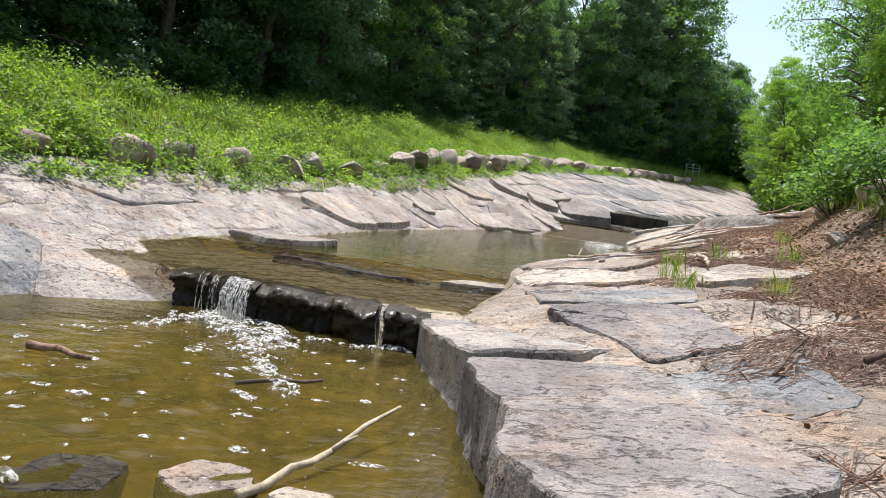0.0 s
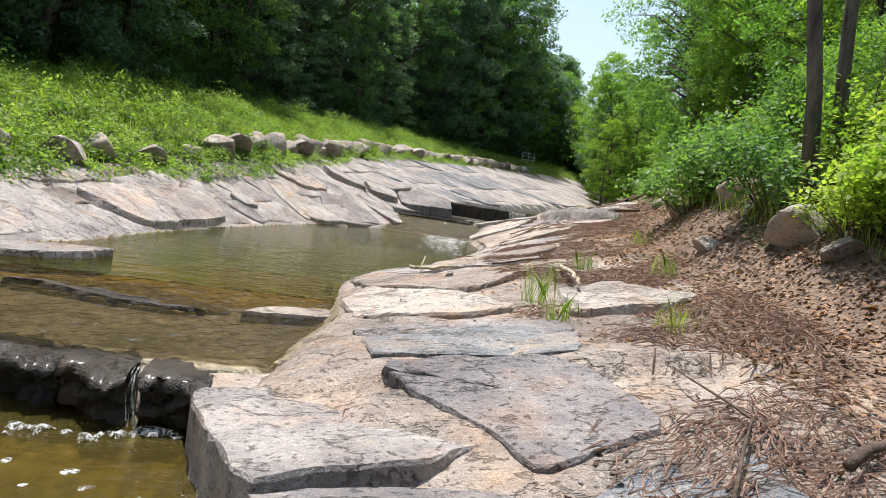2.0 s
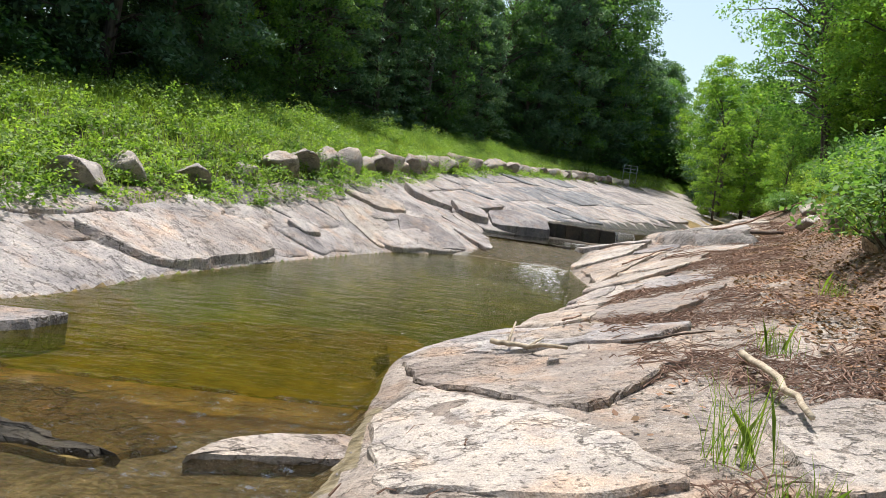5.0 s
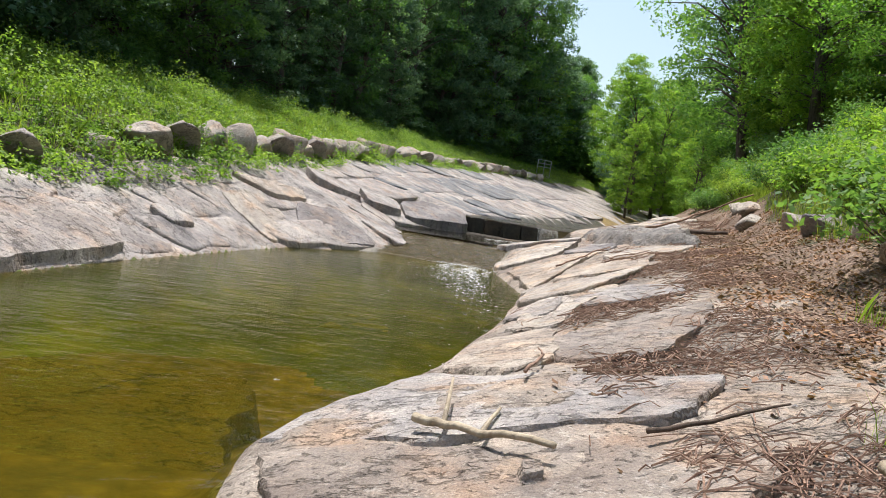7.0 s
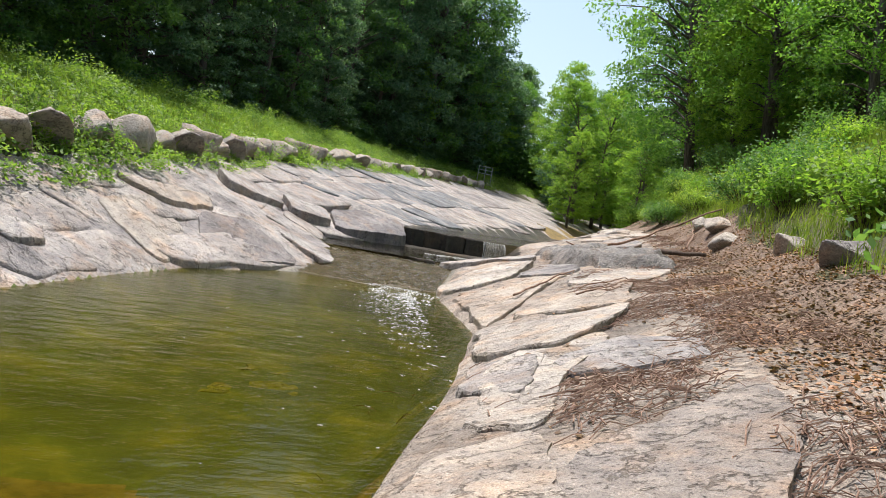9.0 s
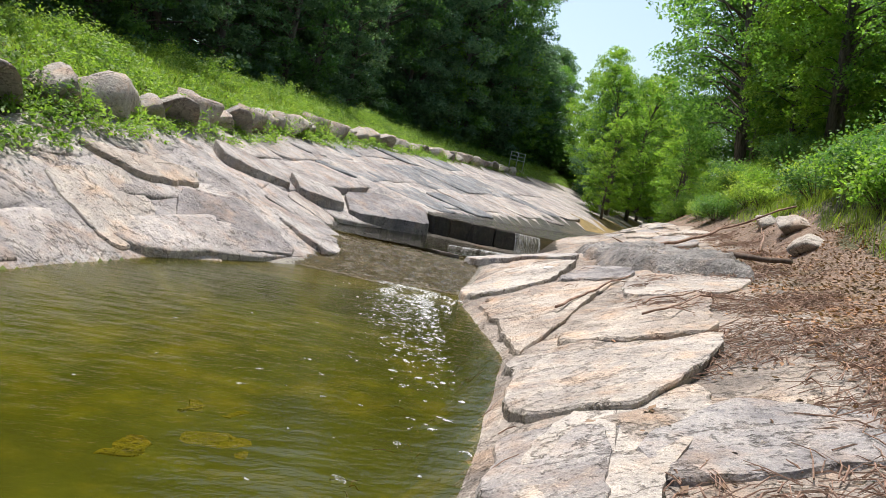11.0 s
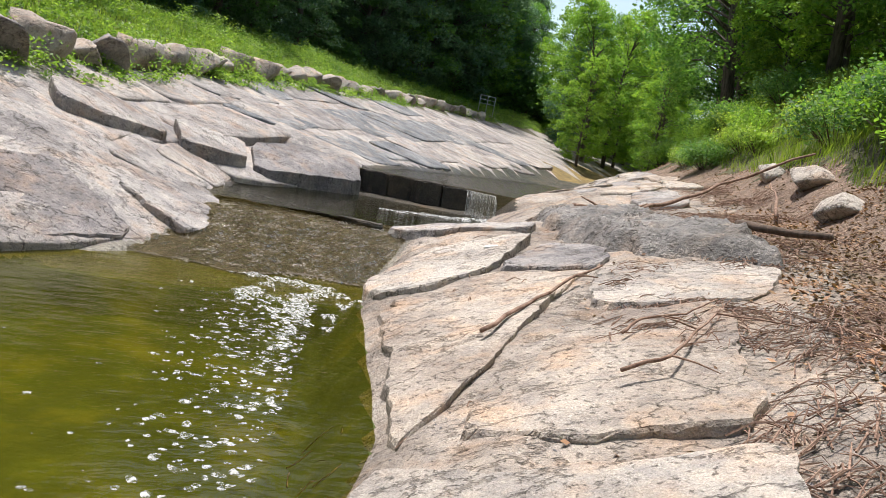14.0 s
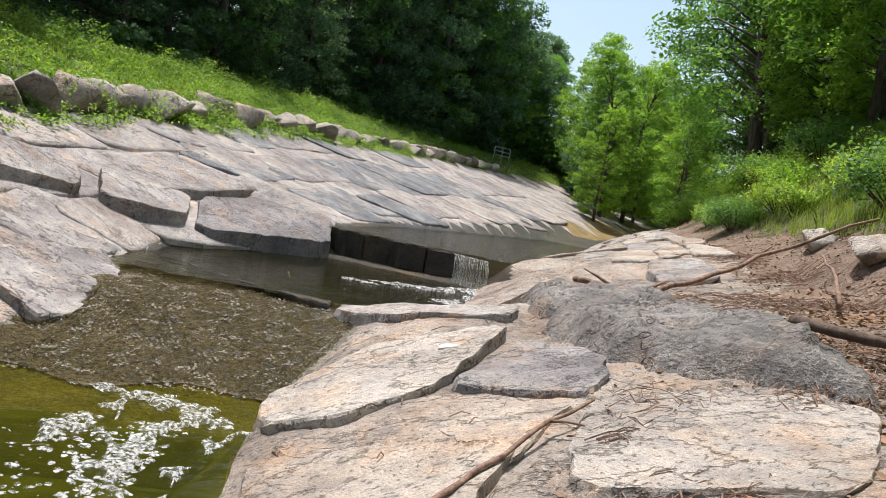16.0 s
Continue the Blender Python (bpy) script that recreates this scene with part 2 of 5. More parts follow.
GRAVEL = rock("bedrock_and_grit", (0.20, 0.168, 0.143), (0.31, 0.264, 0.224), (0.41, 0.358, 0.31), vary=0.0)
SOIL = ground_material("bank_soil", (0.05, 0.045, 0.02), (0.09, 0.085, 0.035), (0.13, 0.11, 0.06), 5.0, 0.8, 0.05)
LITTER = ground_material("leaf_litter_soil", (0.13, 0.082, 0.058), (0.25, 0.17, 0.125), (0.36, 0.265, 0.205), 16.0, 1.0, 0.03)
BED = ground_material("creek_bed", (0.10, 0.064, 0.014), (0.23, 0.15, 0.034), (0.36, 0.245, 0.065), 3.0, 0.6, 0.04, 0.8)
BED_GREEN = ground_material("algae_bed", (0.05, 0.075, 0.008), (0.11, 0.14, 0.014), (0.30, 0.28, 0.025), 1.0, 0.4, 0.04, 0.8)
SHELF = ground_material("wet_shelf", (0.10, 0.078, 0.038), (0.25, 0.20, 0.115), (0.40, 0.34, 0.23), 9.0, 1.0, 0.03, 0.45)
RIFFLE_BED = ground_material("wet_gravel", (0.11, 0.095, 0.07), (0.24, 0.21, 0.16), (0.38, 0.34, 0.28), 22.0, 1.0, 0.02, 0.5)


def leaf_material(name, dark, light, through_light=0.45):
    m, n, l, p = material(name)
    geo = n.new("ShaderNodeNewGeometry")
    info = n.new("ShaderNodeObjectInfo")
    col = ramp(n, l, geo.outputs["Random Per Island"], [(0.0, dark), (1.0, light)])
    tone = ramp(n, l, info.outputs["Random"], [(0.0, (0.75, 0.82, 0.8)), (1.0, (1.2, 1.12, 1.0))])
    patch = ramp(n, l, texture(n, l, "ShaderNodeTexNoise", 0.35, 3).outputs[0], [(0.35, (0.7, 0.75, 0.7)), (0.65, (1.25, 1.2, 1.1))])
    colour = mix(n, l, "MULTIPLY", 1.0, mix(n, l, "MULTIPLY", 1.0, col.outputs[0], tone.outputs[0]), patch.outputs[0])
    tuft_tone = ramp(n, l, texture(n, l, "ShaderNodeTexNoise", 1.6, 4).outputs[0], [(0.36, (0.62, 0.72, 0.66)), (0.6, (1.2, 1.12, 1.05))])
    colour = mix(n, l, "MULTIPLY", 1.0, colour, tuft_tone.outputs[0])
    l.new(colour, p.inputs["Base Color"])
    p.inputs["Roughness"].default_value = 0.55
    p.inputs["Specular IOR Level"].default_value = 0.3
    trans = n.new("ShaderNodeBsdfTranslucent")
    bright = mix(n, l, "MULTIPLY", 1.0, colour, (1.35, 1.45, 0.65))
    l.new(bright, trans.inputs["Color"])
    both = n.new("ShaderNodeMixShader")
    both.inputs[0].default_value = through_light
    l.new(p.outputs[0], both.inputs[1])
    l.new(trans.outputs[0], both.inputs[2])
    l.new(both.outputs[0], n["Material Output"].inputs["Surface"])
    return m


LEAF = leaf_material("maple_leaves", (0.085, 0.18, 0.075), (0.16, 0.29, 0.11))
# lit copy of the leaf green: sunlight put into the colour
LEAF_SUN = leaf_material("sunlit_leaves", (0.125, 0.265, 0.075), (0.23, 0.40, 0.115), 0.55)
# shaded copy: shade and the blue lift of haze put into the colour
LEAF_SHADED = leaf_material("shaded_hazy_leaves", (0.1, 0.185, 0.138), (0.155, 0.265, 0.185), 0.35)
LEAF_LIGHT = leaf_material("young_leaves", (0.15, 0.27, 0.055), (0.26, 0.40, 0.095), 0.55)
GRASS = leaf_material("meadow_grass", (0.17, 0.27, 0.05), (0.36, 0.45, 0.13), 0.5)
WEED = leaf_material("broad_weeds", (0.15, 0.25, 0.055), (0.34, 0.45, 0.12), 0.5)
DRY_LEAF = leaf_material("dead_leaves", (0.12, 0.065, 0.045), (0.30, 0.185, 0.13), 0.1)


def bark(name, a, b):
    m, n, l, p = material(name)
    t = texture(n, l, "ShaderNodeTexNoise", 12.0, 6, (1.0, 1.0, 0.18))
    col = ramp(n, l, t.outputs[0], [(0.35, a), (0.65, b)])
    l.new(col.outputs[0], p.inputs["Base Color"])
    p.inputs["Roughness"].default_value = 0.95
    relief(n, l, p, t.outputs[0], 1.0, 0.03)
    return m


BARK = bark("grey_brown_bark", (0.05, 0.04, 0.032), (0.16, 0.13, 0.105))
TWIG = bark("dry_twig_bark", (0.13, 0.07, 0.047), (0.34, 0.22, 0.16))
TWIG_DARK = bark("dark_stick_bark", (0.05, 0.035, 0.025), (0.14, 0.095, 0.07))
TWIG_PALE = bark("bleached_stick", (0.30, 0.24, 0.17), (0.5, 0.42, 0.31))


def water_material(name, tint, murk, murk_share, ripple, size, rough=0.03, ripple2=0.0):
    m, n, l, p = material(name)
    n.remove(p)
    clear = n.new("ShaderNodeBsdfTransparent")
    clear.inputs[0].default_value = (*tint, 1)
    cloud = n.new("ShaderNodeBsdfDiffuse")
    blot = ramp(n, l, texture(n, l, "ShaderNodeTexNoise", 0.7, 3).outputs[0], [(0.35, tuple(0.75 * v for v in murk)), (0.65, tuple(1.25 * v for v in murk))])
    l.new(blot.outputs[0], cloud.inputs[0])
    body = n.new("ShaderNodeMixShader")
    body.inputs[0].default_value = murk_share
    l.new(clear.outputs[0], body.inputs[1])
    l.new(cloud.outputs[0], body.inputs[2])
    gloss = n.new("ShaderNodeBsdfGlossy")
    gloss.inputs["Roughness"].default_value = rough
    fres = n.new("ShaderNodeFresnel")
    fres.inputs["IOR"].default_value = 1.33
    waves = texture(n, l, "ShaderNodeTexNoise", size, 4, (0.8, 1.5, 1.0))
    b = n.new("ShaderNodeBump")
    b.inputs["Strength"].default_value, b.inputs["Distance"].default_value = ripple, 0.05 if size < 10 else 0.1
    l.new(waves.outputs[0], b.inputs["Height"])
    l.new(b.outputs[0], gloss.inputs["Normal"])
    l.new(b.outputs[0], fres.inputs["Normal"])
    out = n.new("ShaderNodeMixShader")
    l.new(fres.outputs[0], out.inputs[0])
    l.new(body.outputs[0], out.inputs[1])
    l.new(gloss.outputs[0], out.inputs[2])
    l.new(out.outputs[0], n["Material Output"].inputs["Surface"])
    return m


WATER_LOWER = water_material("murky_pool_water", (0.62, 0.58, 0.32), (0.13, 0.105, 0.03), 0.30, 0.5, 3.0)
WATER_POOL = water_material("green_pool_water", (0.61, 0.58, 0.22), (0.095, 0.09, 0.012), 0.19, 0.35, 3.2)
WATER_SHELF = water_material("running_water", (0.75, 0.70, 0.55), (0.10, 0.08, 0.04), 0.08, 1.0, 13.0, 0.06)
WATER_UP = water_material("second_pool_water", (0.36, 0.35, 0.22), (0.06, 0.055, 0.025), 0.15, 0.3, 4.0)


def foam_material():
    m, n, l, p = material("white_foam")
    t = texture(n, l, "ShaderNodeTexNoise", 40.0, 5)
    col = ramp(n, l, t.outputs[0], [(0.35, (0.42, 0.42, 0.40)), (0.6, (0.66, 0.66, 0.64))])
    l.new(col.outputs[0], p.inputs["Base Color"])
    p.inputs["Roughness"].default_value = 0.6
    relief(n, l, p, t.outputs[0], 0.8, 0.02)
    holes = ramp(n, l, texture(n, l, "ShaderNodeTexNoise", 26.0, 4).outputs[0], [(0.42, (0.05, 0.05, 0.05)), (0.62, (0.8, 0.8, 0.8))])
    l.new(holes.outputs[0], p.inputs["Alpha"])
    return m


FOAM = foam_material()


def painted(name, colour, rough=0.5, metal=0.0):
    m, n, l, p = material(name)
    t = texture(n, l, "ShaderNodeTexNoise", 14.0, 5)
    col = ramp(n, l, t.outputs[0], [(0.3, tuple(0.8 * v for v in colour)), (0.7, colour)])
    l.new(col.outputs[0], p.inputs["Base Color"])
    p.inputs["Roughness"].default_value, p.inputs["Metallic"].default_value = rough, metal
    return m


STEEL = painted("galvanised_steel", (0.45, 0.46, 0.46), 0.45, 0.6)
STONE_WHITE = painted("white_stone_chip", (0.62, 0.60, 0.57), 0.8)


# ---- mesh helpers ----
def mesh_object(name, verts, faces, materials, parent=None, label="", smooth=False, indices=None):
    me = bpy.data.meshes.new(name)
    if isinstance(faces, np.ndarray):
        verts, faces = np.asarray(verts, dtype=np.float32), faces.astype(np.int32)
        me.vertices.add(len(verts))
        me.vertices.foreach_set("co", verts.ravel())
        me.loops.add(faces.size)
        me.loops.foreach_set("vertex_index", faces.ravel())
        me.polygons.add(len(faces))
        me.polygons.foreach_set("loop_start", np.arange(0, faces.size, faces.shape[1], dtype=np.int32))
    else:
        me.from_pydata([tuple(v) for v in verts], [], [tuple(f) for f in faces])
    for m in materials if isinstance(materials, (list, tuple)) else [materials]:
        me.materials.append(m)
    if indices is not None:
        me.polygons.foreach_set("material_index", np.asarray(indices, dtype=np.int32))
    if smooth:
        me.polygons.foreach_set("use_smooth", np.ones(len(me.polygons), dtype=bool))
    me.update(calc_edges=True)
    ob = new(name, me)
    if parent is not None:
        ob.parent = parent
    if label:
        ob["label"] = label
    return ob


def thing(name, x, y, z, label, category, group="", kind="", rz=0.0):
    ob = new(name)
    ob.matrix_basis = pose(x, y, z, 0, 0, rz)
    return tagged(ob, label, category, group, kind)


def h1(x, y):
    return float(height(np.array([x]), np.array([y]))[0])


# ---- ground: one sheet ----
def ticks(near, far, step, reach):
    inner = list(np.arange(near, far + 1e-6, step))
    low, high, grow = [], [], step
    a, b = near, far
    while a > -reach or b < reach:
        grow *= 1.16
        a, b = a - grow, b + grow
        low.append(a)
        high.append(b)
    return np.array(low[::-1] + inner + high)


gx, gy = ticks(-8.0, 14.0, 0.085, 420.0), ticks(1.5, 38.0, 0.085, 420.0)
GX, GY = np.meshgrid(gx, gy)
GZ = height(GX, GY)
far = np.hypot(GX - 3, GY - 15) > 170
GZ = np.where(far, np.minimum(GZ, 22.0), GZ)
nx, ny = len(gx), len(gy)
quads = (np.arange(ny - 1)[:, None] * nx + np.arange(nx - 1)[None, :]).ravel()
quads = np.stack([quads, quads + 1, quads + nx + 1, quads + nx], 1)
cx, cy = (GX[:-1, :-1] + GX[1:, 1:]) / 2, (GY[:-1, :-1] + GY[1:, 1:]) / 2
c_l, _ = along(LEFT_WATER, cx, cy)
c_r, _ = along(RIGHT_WATER, cx, cy)
c_b, _ = along(BOULDER_LINE, cx, cy)
c_f, _ = along(BANK_FOOT, cx, cy)
zone = np.full(cx.shape, 0)
zone[(c_l < 0) & (c_b > 0)] = 7
zone[(c_l > 0.05) & (c_r < -0.06)] = 3
zone[(c_l > 0.05) & (c_r < -0.06) & (cy > 15.0 + 1.2 * wobble(cx, cy, 1.6)) & (cy < 25.2)] = 6
zone[(c_l > 0) & (c_r < 0.1) & (cy > lip(cx)) & (cy < 9.9 + 0.6 * wobble(cx, cy, 0.8))] = 4
zone[(c_l > -0.1) & (c_r < 0.05) & (cy > 25.2) & (cy < 30.6 - 0.35 * (cx - 5.0))] = 5
zone[(c_l > -0.15) & (c_r < 0.05) & (cy >= 30.6 - 0.35 * (cx - 5.0)) & (cy < 60)] = 8
zone[c_b < 0.1] = 1
zone[c_f > -0.7 + 0.5 * wobble(cx, cy, 1.2)] = 2
zone[c_f > 0.7 + 0.3 * wobble(cx, cy, 0.9)] = 1
ground = mesh_object("ground", np.stack([GX, GY, GZ], -1).reshape(-1, 3), quads, [GRAVEL, SOIL, LITTER, BED, SHELF, RIFFLE_BED, BED_GREEN, ROCK_GREY, ROCK_WET], smooth=True, indices=zone.ravel())
tagged(ground, "rocky creek valley floor with grit, soil and dead leaves", "ground", kind="structure")


# ---- water ----
def water(name, x0, x1, y0, y1, step, level, keep, mat, label):
    xs, ys = np.arange(x0, x1 + 1e-6, step), np.arange(y0, y1 + 1e-6, step)
    X, Y = np.meshgrid(xs, ys)
    Z = level(X, Y)
    ok = keep(X, Y, Z)
    q = (np.arange(len(ys) - 1)[:, None] * len(xs) + np.arange(len(xs) - 1)[None, :])
    use = ok[:-1, :-1] & ok[1:, :-1] & ok[:-1, 1:] & ok[1:, 1:]
    q = q[use]
    faces = np.stack([q, q + 1, q + len(xs) + 1, q + len(xs)], 1)
    used, inverse = np.unique(faces, return_inverse=True)
    ob = mesh_object(name, np.stack([X, Y, Z], -1).reshape(-1, 3)[used], inverse.reshape(-1, 4), mat, smooth=True)
    return tagged(ob, label, "water", kind="structure")


def near_ground(X, Y, Z):
    return height(X, Y) < Z + 0.14


def riffled(X, Y):
    """The lower pool's surface: broken where it runs over stones."""
    mask = np.exp(-((X + 1.7) / 1.5) ** 2 - ((Y - 3.9) / 0.9) ** 2)
    return -0.33 + mask * (0.03 * wobble(X, Y * 1.5, 0.22, 2.0) + 0.018 * wobble(X, Y * 1.6, 0.1, 5.0))


water("water_lower_pool", -9, 2.4, -30, 0.0, 0.3, lambda X, Y: np.full(X.shape, -0.33), lambda X, Y, Z: (height(X, Y) < 0.3) & (X < 1.6), WATER_LOWER, "murky brown creek pool behind the walker")
water("water_lower_pool", -9, 2.4, 0.0, 8.0, 0.05, riffled, lambda X, Y, Z: (height(X, Y) < 0.3) & (X < 1.6) & (Y < lip(X) + 0.35), WATER_LOWER, "murky brown creek pool with floating foam")
water("water_shelf", -4.6, 1.7, 7.4, 10.4, 0.028, lambda X, Y: 0.065 + 0.03 * np.clip(Y - 8.6, 0, 2) + 0.02 * wobble(X, Y, 0.15) + 0.014 * wobble(X, Y * 1.4, 0.055, 3.0), lambda X, Y, Z: (Y > lip(X) - 0.02) & near_ground(X, Y, Z), WATER_SHELF, "thin rippling water running over a rock shelf")
water("water_upper_pool", -4.4, 7.2, 10.3, 27.0, 0.15, lambda X, Y: np.full(X.shape, 0.122), near_ground, WATER_POOL, "still green pool between stone banks")
water("water_riffle", 2.6, 7.6, 25.6, 30.2, 0.05, lambda X, Y: np.clip(0.06 + 0.16 * (Y + 0.45 * wobble(X, 0 * Y, 0.7, 2.0) - 25.6), 0.0, 0.5) + 0.035 + 0.02 * wobble(X, Y, 0.17) + 0.018 * wobble(X, Y, 0.075, 3.0), lambda X, Y, Z: (height(X, Y) < Z + 0.03) & (Y + 0.45 * wobble(X, 0 * Y, 0.7, 2.0) - 25.6 > 0.3), WATER_SHELF, "shallow riffle over gravel")
water("water_second_pool", 3.6, 11.0, 28.2, 35.0, 0.15, lambda X, Y: np.full(X.shape, 0.60), lambda X, Y, Z: (height(X, Y) < Z + 0.1) & (Y > 28.9 + 0.12 * (7.4 - X)), WATER_UP, "foam-streaked water below a ledge")
water("water_third_pool", 6.6, 24.0, 33.6, 56.0, 0.3, lambda X, Y: 1.22 + 0.0 * X, lambda X, Y, Z: (height(X, Y) < Z + 0.2) & (Y > 34.6 - 0.27 * (X - 7.4)), WATER_UP, "flat reflecting water above a ledge")


# ---- stones ----
def outline(corners, step, rng, wander):
    """A closed line through the corners with cut corners and an uneven edge."""
    pts = [np.array(c, float) for c in corners]
    cut = []
    for a, b in zip(pts, pts[1:] + pts[:1]):
        cut += [a + (b - a) * 0.10, a + (b - a) * 0.90]
    out = []
    for a, b in zip(cut, cut[1:] + cut[:1]):
        count = max(1, int(np.hypot(*(b - a)) / step))
        side = np.array([(b - a)[1], -(b - a)[0]]) / max(np.hypot(*(b - a)), 1e-6)
        for k in range(count):
            out.append((*(a + (b - a) * k / count), *side))
    out = np.array(out)
    loose = rng.normal(0, 1, len(out) + 12)
    slow = np.array([loose[i:i + 9].mean() for i in range(len(out))]) * 2.6 + np.array([loose[i:i + 3].mean() for i in range(len(out))]) * 0.8
    return out[:, :2] + out[:, 2:] * (slow * wander)[:, None]


def slab_mesh(name, corners, mat, lift, thick, seed, step=0.085, wander=0.02, flat=0.75, crown=0.0, tilt=(0.0, 0.0), level=None, rugged=1.0):
    rng = np.random.default_rng(seed)
    ring = outline(corners, step, rng, wander)
    mid = ring.mean(0)
    cs = np.array(corners, float)
    ch = height(cs[:, 0], cs[:, 1])
    a = np.c_[cs - mid, np.ones(len(cs))]
    plane = np.linalg.lstsq(a, ch, rcond=None)[0]

    def top(p):
        flat_z = (p - mid) @ plane[:2] + plane[2]
        own = height(p[:, 0], p[:, 1])
        z = flat * flat_z + (1 - flat) * own + lift - 0.005 + (p - mid) @ np.array(tilt)
        if level is not None:
            z = np.array([level(*q) for q in p]) if callable(level) else np.full(len(p), level)
        z = z + rugged * 0.022 * wobble(p[:, 0], p[:, 1], 0.42, seed * 1.7) + rugged * 0.009 * wobble(p[:, 0], p[:, 1], 0.13, seed * 0.7)
        return z

    size = np.sqrt(np.abs(np.cross(cs - mid, np.roll(cs, -1, 0) - mid).sum()) / 2)
    count, rows = len(ring), []
    inset = 0.022 / max(size, 0.3)
    for k, drop in ((1.0 + inset, -thick), (1.0 + 0.3 * inset, -0.6 * thick), (1.0, -0.03), (1 - inset, -0.003), (0.84, 0), (0.62, 0.0), (0.38, 0.0), (0.16, 0.0)):
        p = mid + (ring - mid) * k
        if drop < -0.05:
            shake = rng.normal(0, wander * 2.2, (count + 6, 2))
            p = p + np.stack([shake[i:i + count] for i in range(7)]).mean(0) * 1.6
        z = top(mid + (ring - mid) * min(k, 1.0)) + drop + crown * (1 - k * k)
        if drop == -0.03:
            z = z + rng.normal(0, 0.01, len(z))
        rows.append(np.c_[p, z])
    verts = np.concatenate(rows + [np.array([[*mid, top(mid[None])[0] + crown]])])
    faces = []
    for r in range(len(rows) - 1):
        for i in range(count):
            j = (i + 1) % count
            faces.append((r * count + i, r * count + j, (r + 1) * count + j, (r + 1) * count + i))
    last = (len(rows) - 1) * count
    faces += [(last + i, last + (i + 1) % count, len(verts) - 1) for i in range(count)]
    signed = np.cross(ring - mid, np.roll(ring, -1, 0) - mid).sum()
    if signed < 0:
        faces = [f[::-1] for f in faces]
    return verts, faces


def shade_top(ob):
    """Smooth worn top, broken flat-faced edge."""
    per = (len(ob.data.vertices) - 1) // 8
    flags = np.arange(len(ob.data.polygons)) >= 4 * per
    ob.data.polygons.foreach_set("use_smooth", flags)


def stone_slab(corners, mat, lift, thick, label, name="stone_slab", category="stone slab", group="stone slabs beside the creek", **more):
    seed = len(bpy.data.objects)
    verts, faces = slab_mesh(name, corners, mat, lift, thick, seed, **more)
    ob = mesh_object(name, verts, faces, mat)
    shade_top(ob)
    return tagged(ob, label, category, group)


# walker's side, in the order in which they are passed
stone_slab([(0.34, 6.68), (0.88, 6.75), (1.31, 6.75), (2.05, 5.5), (1.66, 5.2), (0.78, 4.95)], ROCK_GREY, 0.10, 0.62, "large pale grey stone slab with a sheer face in the pool", level=lambda x, y: 0.04 + 0.085 * (x - 0.34) - 0.06 * (y - 6.65))
stone_slab([(0.78, 4.88), (1.33, 4.98), (1.83, 4.93), (2.1, 4.6), (2.15, 3.6), (2.4, 2.4), (1.3, 1.6), (0.95, 2.6), (1.02, 3.3)], ROCK_GREY, 0.05, 0.62, "broad grey slab with rough face above brown water", level=lambda x, y: 0.0 + 0.095 * (x - 0.34) - 0.06 * (y - 6.65))
stone_slab([(1.45, 6.72), (2.91, 6.5), (3.09, 5.5), (2.23, 5.12), (2.05, 5.6)], ROCK_GREY, 0.04, 0.3, "flat grey slab with a low broken edge")
stone_slab([(2.17, 4.75), (2.99, 5.3), (3.43, 5.16), (3.28, 4.0), (2.6, 3.7), (2.05, 4.1)], ROCK_BLUE, 0.012, 0.25, "dark blue-grey slab with pale specks")
stone_slab([(1.45, 7.37), (2.25, 8.0), (3.2, 7.33), (2.95, 6.62), (1.46, 6.8)], ROCK_BLUE, 0.03, 0.3, "blue-grey layered slab near the water's edge")
stone_slab([(1.36, 9.75), (1.72, 10.45), (2.5, 9.3), (2.96, 8.3), (2.2, 8.2), (1.45, 8.5)], ROCK_PALE, 0.06, 0.32, "pale tan slab with an undercut edge")
stone_slab([(3.47, 8.94), (4.25, 9.28), (4.86, 8.49), (4.36, 8.09), (3.34, 8.07)], ROCK_PALE, 0.08, 0.25, "pale dry slab among twigs")
stone_slab([(1.53, 11.55), (2.3, 11.2), (3.6, 11.0), (3.67, 10.45), (2.6, 9.4), (1.68, 10.6)], ROCK_TAN, 0.05, 0.3, "tan stone slab beside the green pool")
stone_slab([(1.4, 7.87), (1.86, 8.1), (2.9, 8.15), (3.3, 7.67), (3.15, 7.4), (2.3, 8.05), (1.6, 7.5)], ROCK_GREY, 0.02, 0.3, "worn grey slab with layered edge")
stone_slab([(1.49, 11.72), (1.83, 12.35), (2.6, 13.1), (3.06, 12.5), (3.62, 12.1), (4.29, 11.85), (3.66, 11.15), (2.4, 11.3)], ROCK_GREY, 0.06, 0.35, "smooth grey slab sloping into the pool")
stone_slab([(2.73, 13.4), (3.45, 14.75), (4.1, 14.9), (3.62, 13.2), (3.15, 12.7)], ROCK_TAN, 0.05, 0.3, "tan slab with a dark crack")
stone_slab([(3.84, 14.07), (6.05, 15.3), (5.34, 14.01), (4.19, 12.75), (3.56, 12.95)], ROCK_TAN, 0.05, 0.25, "broad tan slab strewn with twigs")
stone_slab([(3.75, 15.2), (4.5, 17.2), (5.6, 18.4), (6.1, 17.8), (4.75, 16.0), (4.2, 15.0)], ROCK_PALE, 0.05, 0.3, "pale slab along the pool edge")
stone_slab([(4.07, 16.6), (4.52, 17.75), (5.01, 17.29), (4.83, 16.67), (4.4, 15.9)], ROCK_GREY, 0.07, 0.3, "small grey slab at the waterline")
